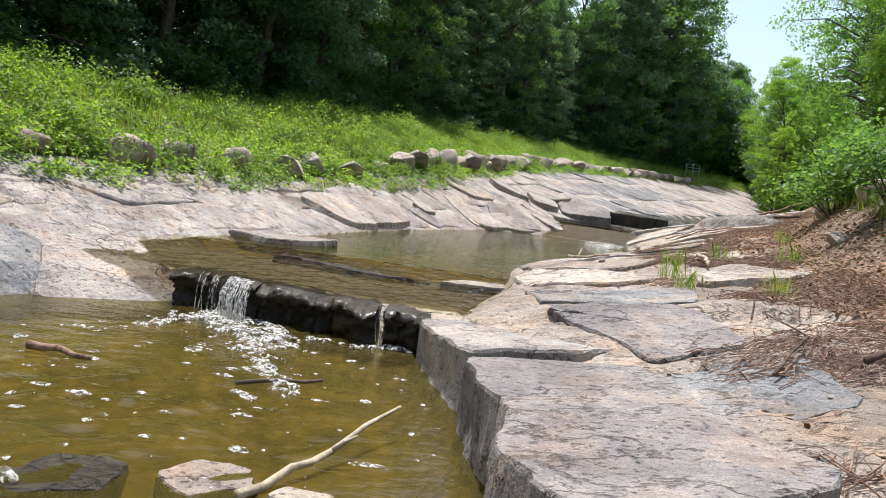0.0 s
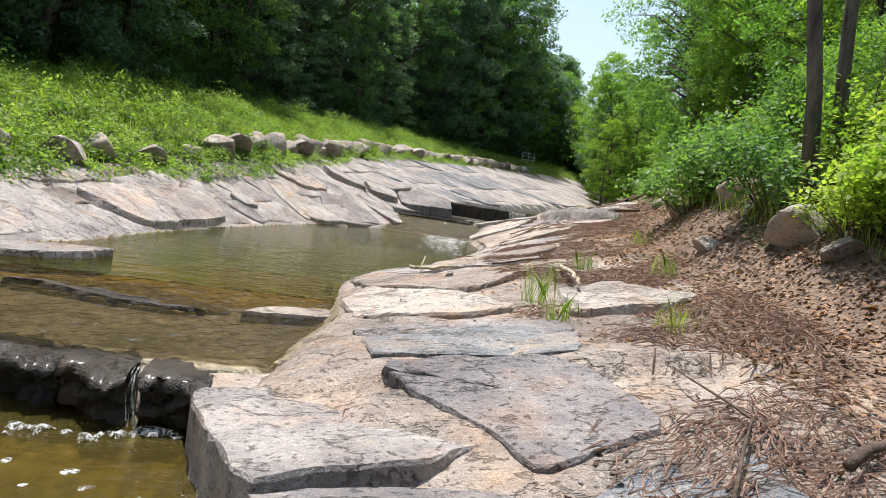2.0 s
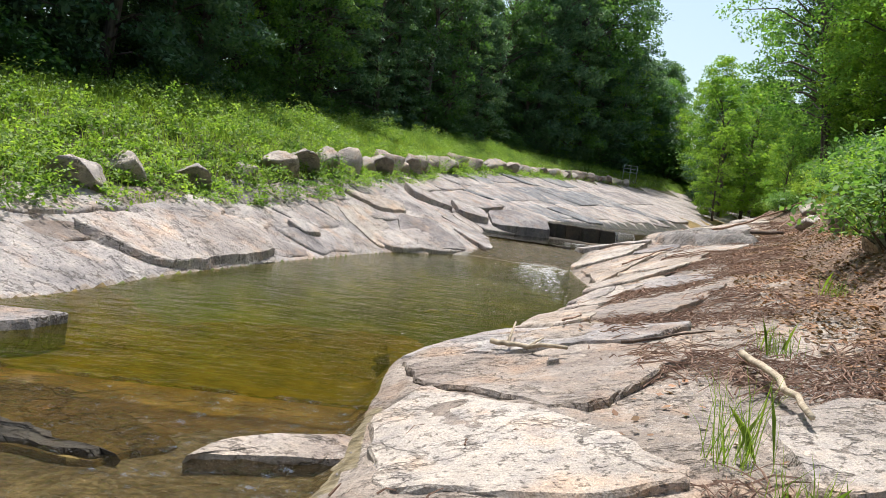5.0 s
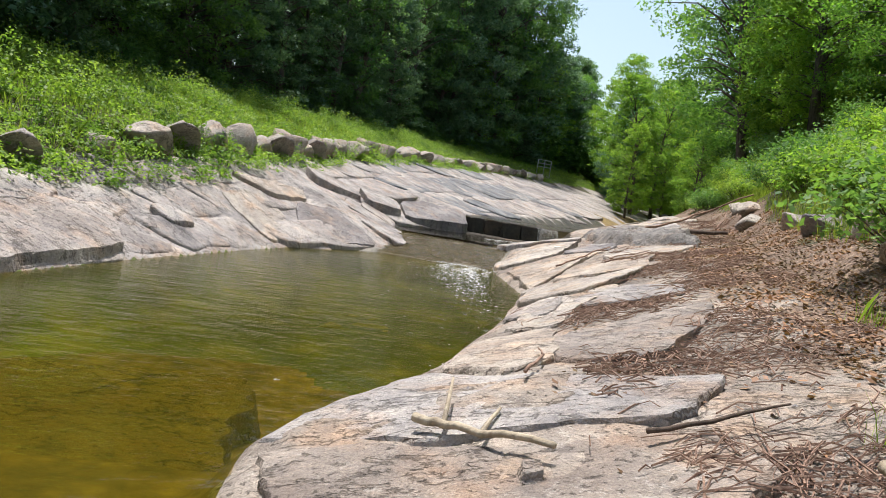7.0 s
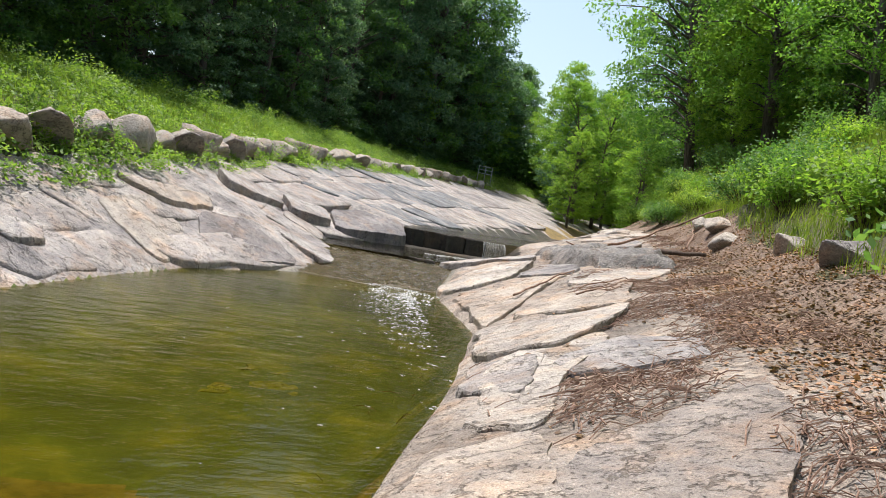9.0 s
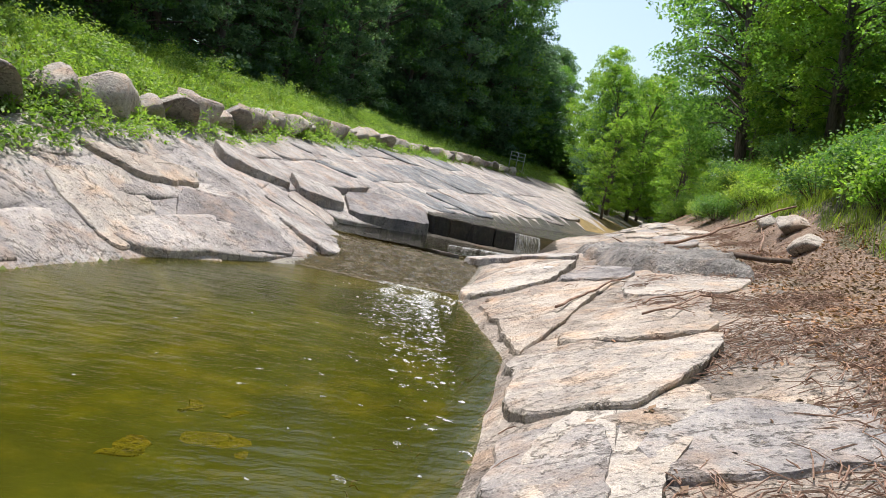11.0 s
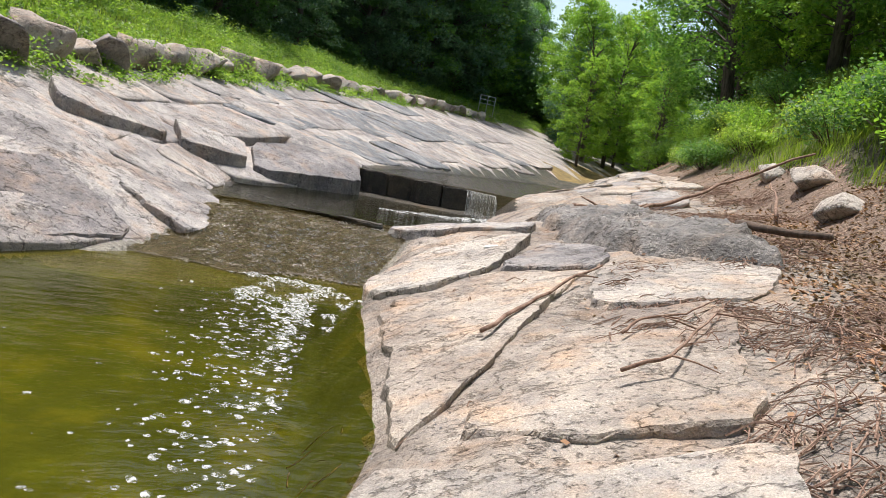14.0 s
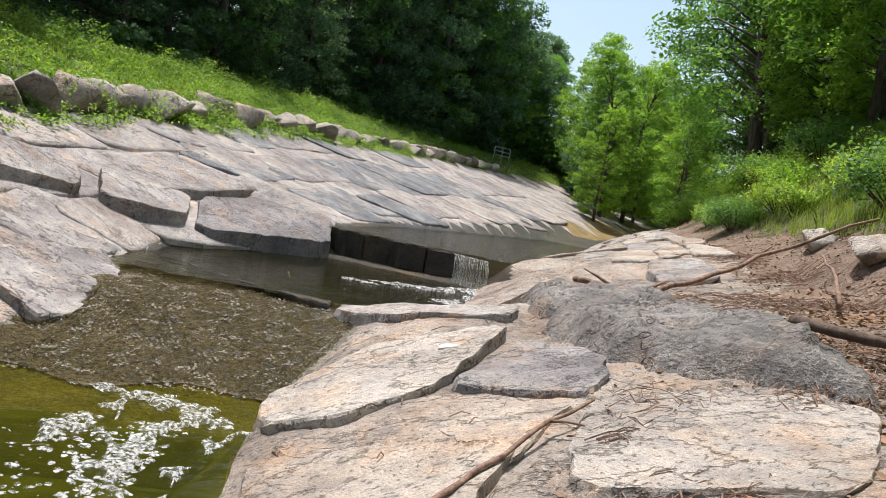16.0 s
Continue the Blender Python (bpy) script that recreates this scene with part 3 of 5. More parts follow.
stone_slab([(5.0, 16.85), (5.92, 17.41), (6.48, 16.77), (6.13, 16.1), (4.99, 16.3)], ROCK_GREY, 0.05, 0.25, "flat grey slab under twigs")
stone_slab([(5.33, 20.3), (6.07, 19.72), (7.01, 19.21), (6.44, 18.36), (5.38, 17.45), (4.66, 17.95)], ROCK_PALE, 0.10, 0.4, "large pale pitted slab at the pool's edge")
stone_slab([(5.84, 20.4), (7.45, 22.2), (8.4, 21.78), (7.25, 19.62), (6.33, 19.85)], ROCK_TAN, 0.08, 0.35, "tan rounded slab with dry roots lying on it")
stone_slab([(6.0, 24.1), (7.6, 23.3), (6.46, 21.6), (5.9, 20.9), (5.55, 20.6), (5.85, 22.4)], ROCK_TAN, 0.07, 0.35, "pinkish tan slab beside still water")
stone_slab([(5.98, 25.5), (6.96, 26.5), (8.3, 26.4), (8.3, 26.1), (7.41, 24.85), (6.59, 24.35), (6.05, 24.7)], ROCK_PALE, 0.12, 0.4, "pale slab overhanging the small rapid")
stone_slab([(7.46, 24.8), (8.42, 25.7), (8.87, 25.2), (8.66, 24.36), (8.26, 23.97)], ROCK_GREY, 0.07, 0.25, "grey and white mottled slab")
stone_slab([(8.22, 23.8), (9.22, 23.9), (9.9, 23.1), (8.94, 21.95), (7.6, 22.5)], ROCK_PALE, 0.06, 0.25, "pale pitted slab beside a dark outcrop")
stone_slab([(6.13, 24.2), (7.34, 24.62), (8.15, 23.87), (7.45, 22.95), (7.3, 23.5), (6.3, 23.8)], ROCK_TAN, 0.05, 0.3, "tan slab crossed by a dark seam")
def rock_outcrop(corners, tall, seed, label):
    """Rough bedrock rising out of the ledges: steep broken sides, pitted top."""
    cs = np.array(corners, float)
    X, Y = np.meshgrid(np.arange(cs[:, 0].min() - 0.2, cs[:, 0].max() + 0.2, 0.045), np.arange(cs[:, 1].min() - 0.2, cs[:, 1].max() + 0.2, 0.045))
    wx, wy = X + 0.35 * (patchy(X, Y, 0.5, seed) - 0.5), Y + 0.35 * (patchy(X, Y, 0.5, seed + 1) - 0.5)
    inside, d = np.zeros(X.shape, bool), np.full(X.shape, 1e9)
    for (ax, ay), (bx, by) in zip(cs, np.roll(cs, -1, 0)):
        inside ^= ((ay > wy) != (by > wy)) & (wx < (bx - ax) * (wy - ay) / (by - ay + 1e-9) + ax)
        u = np.clip(((wx - ax) * (bx - ax) + (wy - ay) * (by - ay)) / ((bx - ax) ** 2 + (by - ay) ** 2), 0, 1)
        d = np.minimum(d, np.hypot(wx - ax - u * (bx - ax), wy - ay - u * (by - ay)))
    d = np.where(inside, d, -d)
    m = np.clip(d / 0.22, 0, 1) ** 0.6
    layer = np.floor(5 * patchy(X, Y, 0.9, seed + 2)) / 5
    Z = height(X, Y) - 0.06 + m * tall * (0.55 + 0.9 * layer) + m * (0.13 * (patchy(X, Y, 0.33, seed + 3) - 0.5) + 0.07 * (patchy(X, Y, 0.1, seed + 4) - 0.5))
    keep = d > -0.08
    w = X.shape[1]
    q = np.arange(X.shape[0] - 1)[:, None] * w + np.arange(w - 1)[None, :]
    q = q[keep[:-1, :-1] & keep[1:, :-1] & keep[:-1, 1:] & keep[1:, 1:]]
    used, inverse = np.unique(np.stack([q, q + 1, q + w + 1, q + w], 1), return_inverse=True)
    ob = mesh_object("rock_outcrop", np.stack([X, Y, Z], -1).reshape(-1, 3)[used], inverse.reshape(-1, 4), ROCK_DARK)
    return tagged(ob, label, "rock", "stone slabs beside the creek")


rock_outcrop([(10.3, 30.4), (10.2, 27.6), (10.8, 25.3), (10.5, 23.8), (10.05, 23.3), (9.2, 24.1), (8.85, 24.8), (8.75, 26.2), (9.2, 28.6)], 0.36, 3, "rough dark grey bedrock outcrop with broken sides")
stone_slab([(9.95, 33.2), (10.9, 32.9), (10.6, 30.9), (9.5, 29.3), (8.6, 28.0), (8.9, 30.2)], ROCK_TAN, 0.10, 0.5, "sloping slab beside the small waterfall")
stone_slab([(6.9, 28.95), (7.6, 28.5), (8.75, 27.1), (8.5, 26.85), (7.4, 27.6), (6.8, 28.5)], ROCK_GREY, 0.12, 0.4, "long stone sill holding back the second pool")
stone_slab([(4.35, 31.3), (5.2, 30.6), (6.85, 29.2), (6.7, 28.8), (5.0, 30.0), (4.2, 30.9)], ROCK_WET, 0.10, 0.4, "wet dark stone sill with water running over it")

# wooded side: blocks that stand out of the apron
LEFTG = "stone blocks in the paved bank"
stone_slab([(2.75, 32.6), (4.15, 33.6), (4.3, 32.45), (3.1, 31.45)], ROCK_GREY, 0.28, 0.85, "squared dark block standing out of the paved bank", name="stone_block", category="stone block", group=LEFTG, flat=1.0)
stone_slab([(4.3, 33.7), (5.4, 34.9), (6.95, 35.3), (6.95, 34.1), (4.5, 32.5)], ROCK_GREY, 0.28, 0.9, "long dark block above the second pool", name="stone_block", category="stone block", group=LEFTG, flat=1.0)
stone_slab([(2.7, 27.6), (3.7, 29.6), (4.05, 29.0), (4.0, 27.2), (3.7, 26.85)], ROCK_GREY, 0.08, 0.35, "thin pointed slab at the head of the pool", name="stone_block", category="stone block", group=LEFTG)
stone_slab([(-3.2, 15.2), (-2.6, 17.6), (-1.6, 19.9), (-0.95, 18.6), (-1.8, 15.7), (-2.15, 15.4)], ROCK_APRON, 0.16, 0.4, "big grey slab undercut at the waterline", name="stone_block", category="stone block", group=LEFTG)
stone_slab([(-4.25, 7.9), (-3.69, 8.7), (-2.35, 7.75), (-2.7, 7.2), (-3.7, 6.75)], ROCK_GREY, 0.16, 0.75, "smooth rounded pale block beside the sill", name="stone_block", category="stone block", group=LEFTG, crown=0.08)
stone_slab([(-5.6, 7.2), (-4.2, 7.85), (-3.66, 6.82), (-4.1, 6.0), (-5.4, 6.2)], ROCK_BLUE, 0.1, 0.75, "dark grey block standing in the lower pool", name="stone_block", category="stone block", group=LEFTG)

LB = dict(name="stone_block", category="stone block", group=LEFTG)
stone_slab([(1.0, 30.4), (1.61, 31.3), (2.5, 32.3), (2.85, 31.2), (2.0, 29.95), (1.35, 29.4)], ROCK_GREY, 0.24, 0.6, "long grey block forming a step in the bank", flat=1.0, **LB)
stone_slab([(-0.6, 25.6), (0.3, 26.5), (1.1, 27.35), (1.22, 26.9), (0.46, 25.8)], ROCK_TAN, 0.13, 0.4, "tan plate lying proud of the bank with a shadowed edge", flat=1.0, **LB)
stone_slab([(-1.25, 20.9), (-0.7, 21.9), (-0.5, 21.35), (-0.8, 20.85)], ROCK_GREY, 0.14, 0.35, "small dark-edged block jutting from the bank", flat=1.0, **LB)
stone_slab([(-3.0, 16.9), (-2.65, 19.2), (-2.1, 19.2), (-2.1, 18.4), (-2.85, 16.6)], ROCK_GREY, 0.15, 0.35, "grey plate raised above its neighbours", flat=1.0, **LB)
stone_slab([(-0.5, 24.1), (0.1, 25.7), (0.9, 25.3), (1.05, 24.3), (0.75, 23.5), (-0.1, 23.75)], ROCK_PALE, 0.06, 0.3, "broad pale slab with a rounded end at the water", **LB)
stone_slab([(1.0, 26.2), (1.9, 27.4), (3.2, 26.4), (1.75, 24.95), (1.15, 25.4)], ROCK_APRON, 0.06, 0.3, "broad grey slab sloping to the pool", **LB)

# black stones of the sill between the pools, and flat stones lying in the shelf
SILL = "stones of the overflow sill"
def sill_ledge(x0, x1, label, seed):
    """A length of the sill: worn top, ragged lip with notches, and a rough undercut face."""
    xs = np.arange(x0, x1 + 1e-6, 0.03)
    rows = []
    notch = np.clip(patchy(xs, xs * 0 + seed, 0.23, seed) - 0.55, 0, 1)
    for k, (back, z) in enumerate(((0.75, 0.0), (0.45, 0.03), (0.2, 0.04), (0.06, 0.035), (0.0, 0.0), (-0.02, -0.04), (0.03, -0.05), (0.02, -0.1), (0.09, -0.12), (0.06, -0.17), (0.12, -0.19), (0.08, -0.25), (0.1, -0.32), (0.06, -0.45))):
        face = back < 0.13
        chunk = patchy(np.floor((xs + 0.04 * k) / 0.12) * 0.61, xs * 0 + 0.7 * k, 1.0, seed + 1, 1) - 0.5
        rough = (0.2 * chunk + 0.16 * (patchy(xs, xs * 0 + 0.31 * k, 0.07, seed + 3) - 0.5)) * face
        drop = notch * 0.35 * np.clip(1 - back / 0.3, 0, 1) * (z > -0.1)
        rows.append(np.stack([xs, lip(xs) + back + rough + notch * 0.35 * face, z + 0.07 * (patchy(xs, xs * 0 + 0.4 * k, 0.11, seed + 2) - 0.5) - drop], -1))
    count = len(xs)
    q = (np.arange(len(rows) - 1)[:, None] * count + np.arange(count - 1)[None, :]).ravel()
    ob = mesh_object("sill_stone", np.concatenate(rows), np.stack([q + 1, q, q + count, q + count + 1], 1), ROCK_WET)
    return tagged(ob, label, "stone", SILL)


sill_ledge(-2.55, -1.5, "black wet ledge under the white fall", 1)
sill_ledge(-1.5, -0.62, "black wet ledge with a ragged lip", 2)
sill_ledge(-0.62, -0.12, "black notched ledge beside a trickle", 3)
sill_ledge(-0.06, 0.42, "black algae-covered end of the sill", 4)
# stones in the lower pool, and slabs lying under the green pool
POOL = "stones lying in the creek pools"
for corners, mat, level, label in (([(-0.75, 3.15), (-0.62, 3.42), (-0.28, 3.4), (-0.2, 3.15), (-0.5, 2.95)], ROCK_TAN, -0.31, "pale brown stone just breaking the surface"),
                                   ([(-0.15, 3.05), (-0.05, 3.28), (0.22, 3.22), (0.2, 3.0)], ROCK_TAN, -0.31, "small tan stone at the pool surface"),
                                   ([(-1.5, 2.9), (-1.3, 3.25), (-0.9, 3.2), (-0.85, 2.85), (-1.2, 2.7)], ROCK_WET, -0.325, "dark flat stone under fast water")):
    stone_slab(corners, mat, 0, 0.35, label, name="creek_stone", category="stone", group=POOL, level=level, rugged=0.8, step=0.05)
BED_SLAB = rock("brown_bed_slab", (0.13, 0.095, 0.025), (0.22, 0.16, 0.045), (0.31, 0.23, 0.075), vary=0.15, flecks=0.2)
ALGAE = rock("yellow_algae_stone", (0.16, 0.16, 0.012), (0.27, 0.25, 0.018), (0.36, 0.32, 0.03), vary=0.1, flecks=0.0)
for corners, mat, level, label in (([(-2.6, 12.6), (-1.0, 11.9), (1.36, 11.8), (1.36, 12.9), (1.15, 14.5), (-0.3, 14.1), (-1.4, 13.5)], BED_SLAB, -0.16, "broad brown slab under shallow water"),
                                   ([(2.15, 19.3), (2.3, 20.0), (2.85, 19.9), (2.75, 19.2)], ALGAE, -0.40, "yellow algae-covered stone under water"),
                                   ([(2.35, 18.3), (2.4, 18.95), (2.95, 18.9), (2.9, 18.2)], ALGAE, -0.40, "yellow algae-covered stone under water"),
                                   ([(1.5, 18.2), (1.6, 19.1), (2.15, 19.0), (2.2, 18.3)], ALGAE, -0.41, "yellow algae-covered stone under water")):
    stone_slab(corners, mat, 0, 0.5, label, name="submerged_slab", category="stone slab", group=POOL, level=level, rugged=1.5, wander=0.05)
stone_slab([(0.4, 6.75), (0.35, 7.1), (0.75, 7.3), (1.15, 7.2), (0.9, 6.85)], ROCK_TAN, 0, 0.5, "brown algae-stained stone at the end of the sill", name="sill_stone", category="stone", group=SILL, level=0.03)
stone_slab([(-1.95, 9.5), (-1.1, 9.28), (-0.1, 8.95), (0.25, 9.5), (-0.8, 10.2), (-1.9, 10.1)], BED_SLAB, 0, 0.3, "flat brown stone just under the running water", name="sill_stone", category="stone", group=SILL, level=0.066)
stone_slab([(-2.0, 9.6), (-1.1, 9.32), (-0.1, 8.98), (0.1, 9.08), (-1.0, 9.5), (-1.95, 9.74)], ROCK_WET, 0, 0.3, "narrow black ledge breaking the shallow water", name="sill_stone", category="stone", group=SILL, level=0.105, wander=0.035)
stone_slab([(0.38, 9.08), (0.9, 9.2), (1.3, 9.3), (1.3, 9.75), (0.5, 9.45)], ROCK_TAN, 0, 0.2, "flat brown stone with a pale dry rim", name="sill_stone", category="stone", group=SILL, level=0.125)
stone_slab([(-3.3, 11.2), (-2.3, 11.9), (-1.5, 11.9), (-1.7, 11.4), (-2.4, 10.8)], ROCK_APRON, 0, 0.3, "pale pointed slab reaching into the shallow water", name="sill_stone", category="stone", group=SILL, level=0.21)
# upper wall with water spilling over
for k in range(4):
    x0 = 6.95 + 0.66 * k
    y0 = 34.75 - 0.27 * (x0 - 7.4)
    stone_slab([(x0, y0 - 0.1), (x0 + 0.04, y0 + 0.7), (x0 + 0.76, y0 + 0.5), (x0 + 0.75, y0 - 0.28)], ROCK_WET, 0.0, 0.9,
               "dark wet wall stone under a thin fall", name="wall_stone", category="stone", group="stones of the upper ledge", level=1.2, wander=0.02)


# ---- plants ----
def leaf_quads(centres, size, rng, lie=0.6, slim=0.55):
    """Small pointed leaves round the given places: four corners each."""
    n = len(centres)
    a = rng.uniform(0, 2 * np.pi, n)
    tilt = rng.normal(0, lie, n)
    roll = rng.normal(0, lie, n)
    u = np.c_[np.cos(a) * np.cos(tilt), np.sin(a) * np.cos(tilt), np.sin(tilt)]
    v = np.c_[-np.sin(a) * np.cos(roll), np.cos(a) * np.cos(roll), np.sin(roll)]
    s = size * rng.uniform(0.6, 1.35, n)[:, None]
    verts = np.stack([centres - u * s * 0.5, centres + v * s * slim * 0.5 + u * s * 0.05, centres + u * s * 0.5, centres - v * s * slim * 0.5 + u * s * 0.05], 1)
    return verts.reshape(-1, 3)


def quad_faces(n):
    return np.arange(4 * n).reshape(-1, 4)


def tube(points, radii, sides=7):
    """A tapered round limb along points."""
    verts, faces = [], []
    pts = [Vector(p) for p in points]
    for k, (p, r) in enumerate(zip(pts, radii)):
        way = (pts[min(k + 1, len(pts) - 1)] - pts[max(k - 1, 0)]).normalized()
        side = way.cross(Vector((0.3, 0.9, 0.31))).normalized()
        up = way.cross(side)
        verts += [p + (side * math.cos(2 * math.pi * i / sides) + up * math.sin(2 * math.pi * i / sides)) * r for i in range(sides)]
    for k in range(len(pts) - 1):
        for i in range(sides):
            j = (i + 1) % sides
            faces.append((k * sides + i, k * sides + j, (k + 1) * sides + j, (k + 1) * sides + i))
    faces.append(tuple(range(sides))[::-1])
    faces.append(tuple((len(pts) - 1) * sides + i for i in range(sides)))
    return verts, faces


def join(pieces):
    verts, faces = [], []
    for v, f in pieces:
        base = len(verts)
        verts += list(v)
        faces += [tuple(i + base for i in one) for one in f]
    return verts, faces


def tree(tall, spread, low, trunk_r, leaves, leaf, leaf_mat, seed, label, clumps=60, layered=False):
    """A tree at the origin: trunk with limbs, and a crown of leaf clumps that ends unevenly."""
    rng = np.random.default_rng(seed)
    root = thing("tree", 0, 0, 0, label, "tree", "trees on the valley sides")
    bend = rng.normal(0, 0.02 * tall, (5, 2)).cumsum(0)
    spine = [(bend[k][0] * k / 4, bend[k][1] * k / 4, tall * 0.86 * k / 4 - 0.4 * (k == 0)) for k in range(5)]
    pieces = [tube(spine, [trunk_r * 1.35, trunk_r, trunk_r * 0.75, trunk_r * 0.45, trunk_r * 0.15])]
    tips = []
    for k in range(clumps):
        h = low + (tall - low) * (k + rng.uniform()) / clumps
        share = (h - low) / (tall - low)
        wide = spread * (1 - share) ** 0.8 if layered else spread * math.sin(math.pi * (0.16 + 0.80 * share)) ** 0.75
        a = rng.uniform(0, 2 * math.pi)
        r = wide * math.sqrt(rng.uniform(0.12, 1.0))
        base = np.interp(h * 0.85, [p[2] for p in spine], range(5))
        b0 = np.array([np.interp(base, range(5), [p[i] for p in spine]) for i in range(3)])
        tip = np.array([b0[0] + r * math.cos(a), b0[1] + r * math.sin(a), h])
        tips.append(tip)
        if k % 3 == 0 and r > 0.8:
            midway = (b0 + tip) / 2 + np.array([0, 0, 0.15 * r])
            pieces.append(tube([b0, midway, tip], [trunk_r * 0.28, trunk_r * 0.16, trunk_r * 0.04], 5))
    v, f = join(pieces)
    mesh_object("trunk", v, f, BARK, root, smooth=True)
    tips = np.array(tips)
    pick = rng.integers(0, len(tips), leaves)
    clump_r = (0.18 + 0.12 * rng.uniform(size=len(tips)))[pick] * spread * 0.75
    way = rng.normal(0, 1, (leaves, 3))
    way /= np.linalg.norm(way, axis=1)[:, None]
    off = way * (rng.uniform(0.15, 1, leaves) ** 0.5 * clump_r)[:, None] * np.array([1, 1, 0.35 if layered else 0.55])
    off[:, 2] -= 0.12 * np.hypot(off[:, 0], off[:, 1])
    centres = tips[pick] + off
    mesh_object("crown", leaf_quads(centres, leaf, rng), quad_faces(leaves), leaf_mat, root)
    return root


KINDS = [
    tree(17, 4.2, 1.2, 0.22, 17000, 0.23, LEAF, 1, "tall leafy maple with a full green crown", 170),
    tree(15, 3.8, 0.6, 0.18, 20000, 0.22, LEAF_SHADED, 2, "dense tree at the wood's edge with shade and haze in its leaf colour", 170),
    tree(19, 3.6, 0.5, 0.20, 20000, 0.19, LEAF_SHADED, 3, "tall dark conifer with drooping layered boughs", 190, layered=True),
    tree(12, 3.0, 0.8, 0.13, 15000, 0.19, LEAF_LIGHT, 4, "slender young tree with bright yellow-green leaves", 170),
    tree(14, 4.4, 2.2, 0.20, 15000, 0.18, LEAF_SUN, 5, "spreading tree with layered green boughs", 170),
]


def at_line(line, s, off):
    """The place s metres along a plan line from its second corner, off metres to its right."""
    left = s
    for (ax, ay, _), (bx, by, _) in zip(line[1:-1], line[2:]):
        size = math.hypot(bx - ax, by - ay)
        if left <= size:
            ux, uy = (bx - ax) / size, (by - ay) / size
            return ax + ux * left + uy * off, ay + uy * left - ux * off
        left -= size
    return bx + uy * off, by - ux * off


plants = random.Random(5)
spots = []
for row, (off, gap) in enumerate(((-9.2, 3.2), (-12.2, 3.6), (-16.0, 4.2), (-20.5, 5.0))):
    s = -4.0 + row
    while s < 112:
        kind = plants.choices([0, 1, 2, 4, 3], [2.4, 5, 4, 0.4, 0.3 if row == 0 else 0.1])[0]
        x, y = at_line(BOULDER_LINE, max(s, 0.1), off + plants.uniform(-1, 1))
        if s < 0:
            y += s * 2.2
        spots.append((kind, x, y, plants.uniform(0.85, 1.15)))
        s += gap * plants.uniform(0.75, 1.3)
for row, (off, gap) in enumerate(((5.6, 7.5), (10.2, 6.2), (14, 5.6), (18, 6))):
    s = (26, 14, 4, 3)[row]
    while s < 92:
        kind = plants.choices([0, 3, 4, 1], [1.5, 2, 4, 0.4])[0]
        x, y = at_line(BANK_FOOT, s, off + plants.uniform(-0.8, 0.8))
        spots.append((kind, x, y, plants.uniform(0.8, 1.12)))
        s += gap * plants.uniform(0.75, 1.3)
for kind, x, y, size in ((3, 31, 76, 1.15), (3, 35, 80, 1.2), (0, 40, 93, 0.9), (3, 38, 84, 1.0), (1, 33, 84, 0.8), (3, 46, 95, 1.1), (4, 42, 100, 0.9), (1, 50, 104, 1), (3, 28, 70, 0.7), (3, 36, 72, 0.9), (4, 39, 78, 0.9), (3, 43, 86, 1.1), (3, 33, 68, 0.7), (1, 47, 90, 1.0), (0, 54, 100, 1.1),
                         (0, 58, 112, 1.1), (1, 44, 112, 1.0), (0, 36, 112, 1.0), (1, 50, 122, 1.2), (0, 64, 122, 1.2), (1, 40, 124, 1.2), (0, 30, 108, 1.0),
                         (4, 25.8, 48.6, 1.35), (0, 30.5, 54.5, 1.25), (3, 25.2, 44.0, 0.8), (4, 32.5, 59, 1.3), (0, 36, 64, 1.2), (4, 24.2, 40.4, 1.05),
                         (3, 38, 98, 1.5), (3, 35.6, 93, 1.15), (3, 41.5, 96, 1.25), (3, 45.5, 100, 1.4), (4, 43, 92, 1.0), (3, 33.5, 88, 0.8), (0, 23.3, 97, 1.65), (1, 22, 90, 1.75), (0, 17, 84, 1.6), (2, 19, 88, 1.6), (1, 12, 77, 1.5), (0, 20.5, 103, 1.8), (2, 13, 82, 1.6)):
    spots.append((kind, x, y, size))
# behind the walker
for k in range(14):
    spots.append((plants.choice([0, 1, 4]), -26 + 4.2 * k + plants.uniform(-1, 1), -24 - 5 * math.sin(k * 0.5), plants.uniform(0.9, 1.2)))
used = set()
for kind, x, y, size in spots:
    walker_side = float(along(BANK_FOOT, np.array([x]), np.array([y]))[0][0]) > 0 and y < 70
    m = pose(x, y, h1(x, y) - 0.1, plants.uniform(-3, 3), plants.uniform(-3, 3) - (6 if walker_side else 0), 0) @ pose(0, 0, 0, 0, 0, plants.uniform(0, 360))
    if kind in used:
        ob = copy_thing(KINDS[kind], m)
    else:
        ob = KINDS[kind]
        ob.matrix_basis = m
        used.add(kind)
    ob.scale = (size, size, size)

# big trunk and thin stems on the walker's bank
def bare_trunk(points, radii, label, name="tree"):
    x, y, z = points[0]
    root = thing(name, x, y, z, label, "tree", "trees on the valley sides")
    v, f = tube([(px - x, py - y, pz - z) for px, py, pz in points], radii, 12)
    rng = np.random.default_rng(int(radii[0] * 100))
    mesh_object("trunk", v, f, BARK, root, smooth=True)
    top = np.array(points[-1]) - np.array(points[0])
    n = 1600
    tips = top + rng.normal(0, 1, (40, 3)) * np.array([2.2, 2.2, 1.2]) + np.array([3.0, 1.0, 1.5])
    centres = tips[rng.integers(0, 40, n)] + rng.normal(0, 0.45, (n, 3))
    mesh_object("crown", leaf_quads(centres, 0.17, rng), quad_faces(n), LEAF, root)
    return root


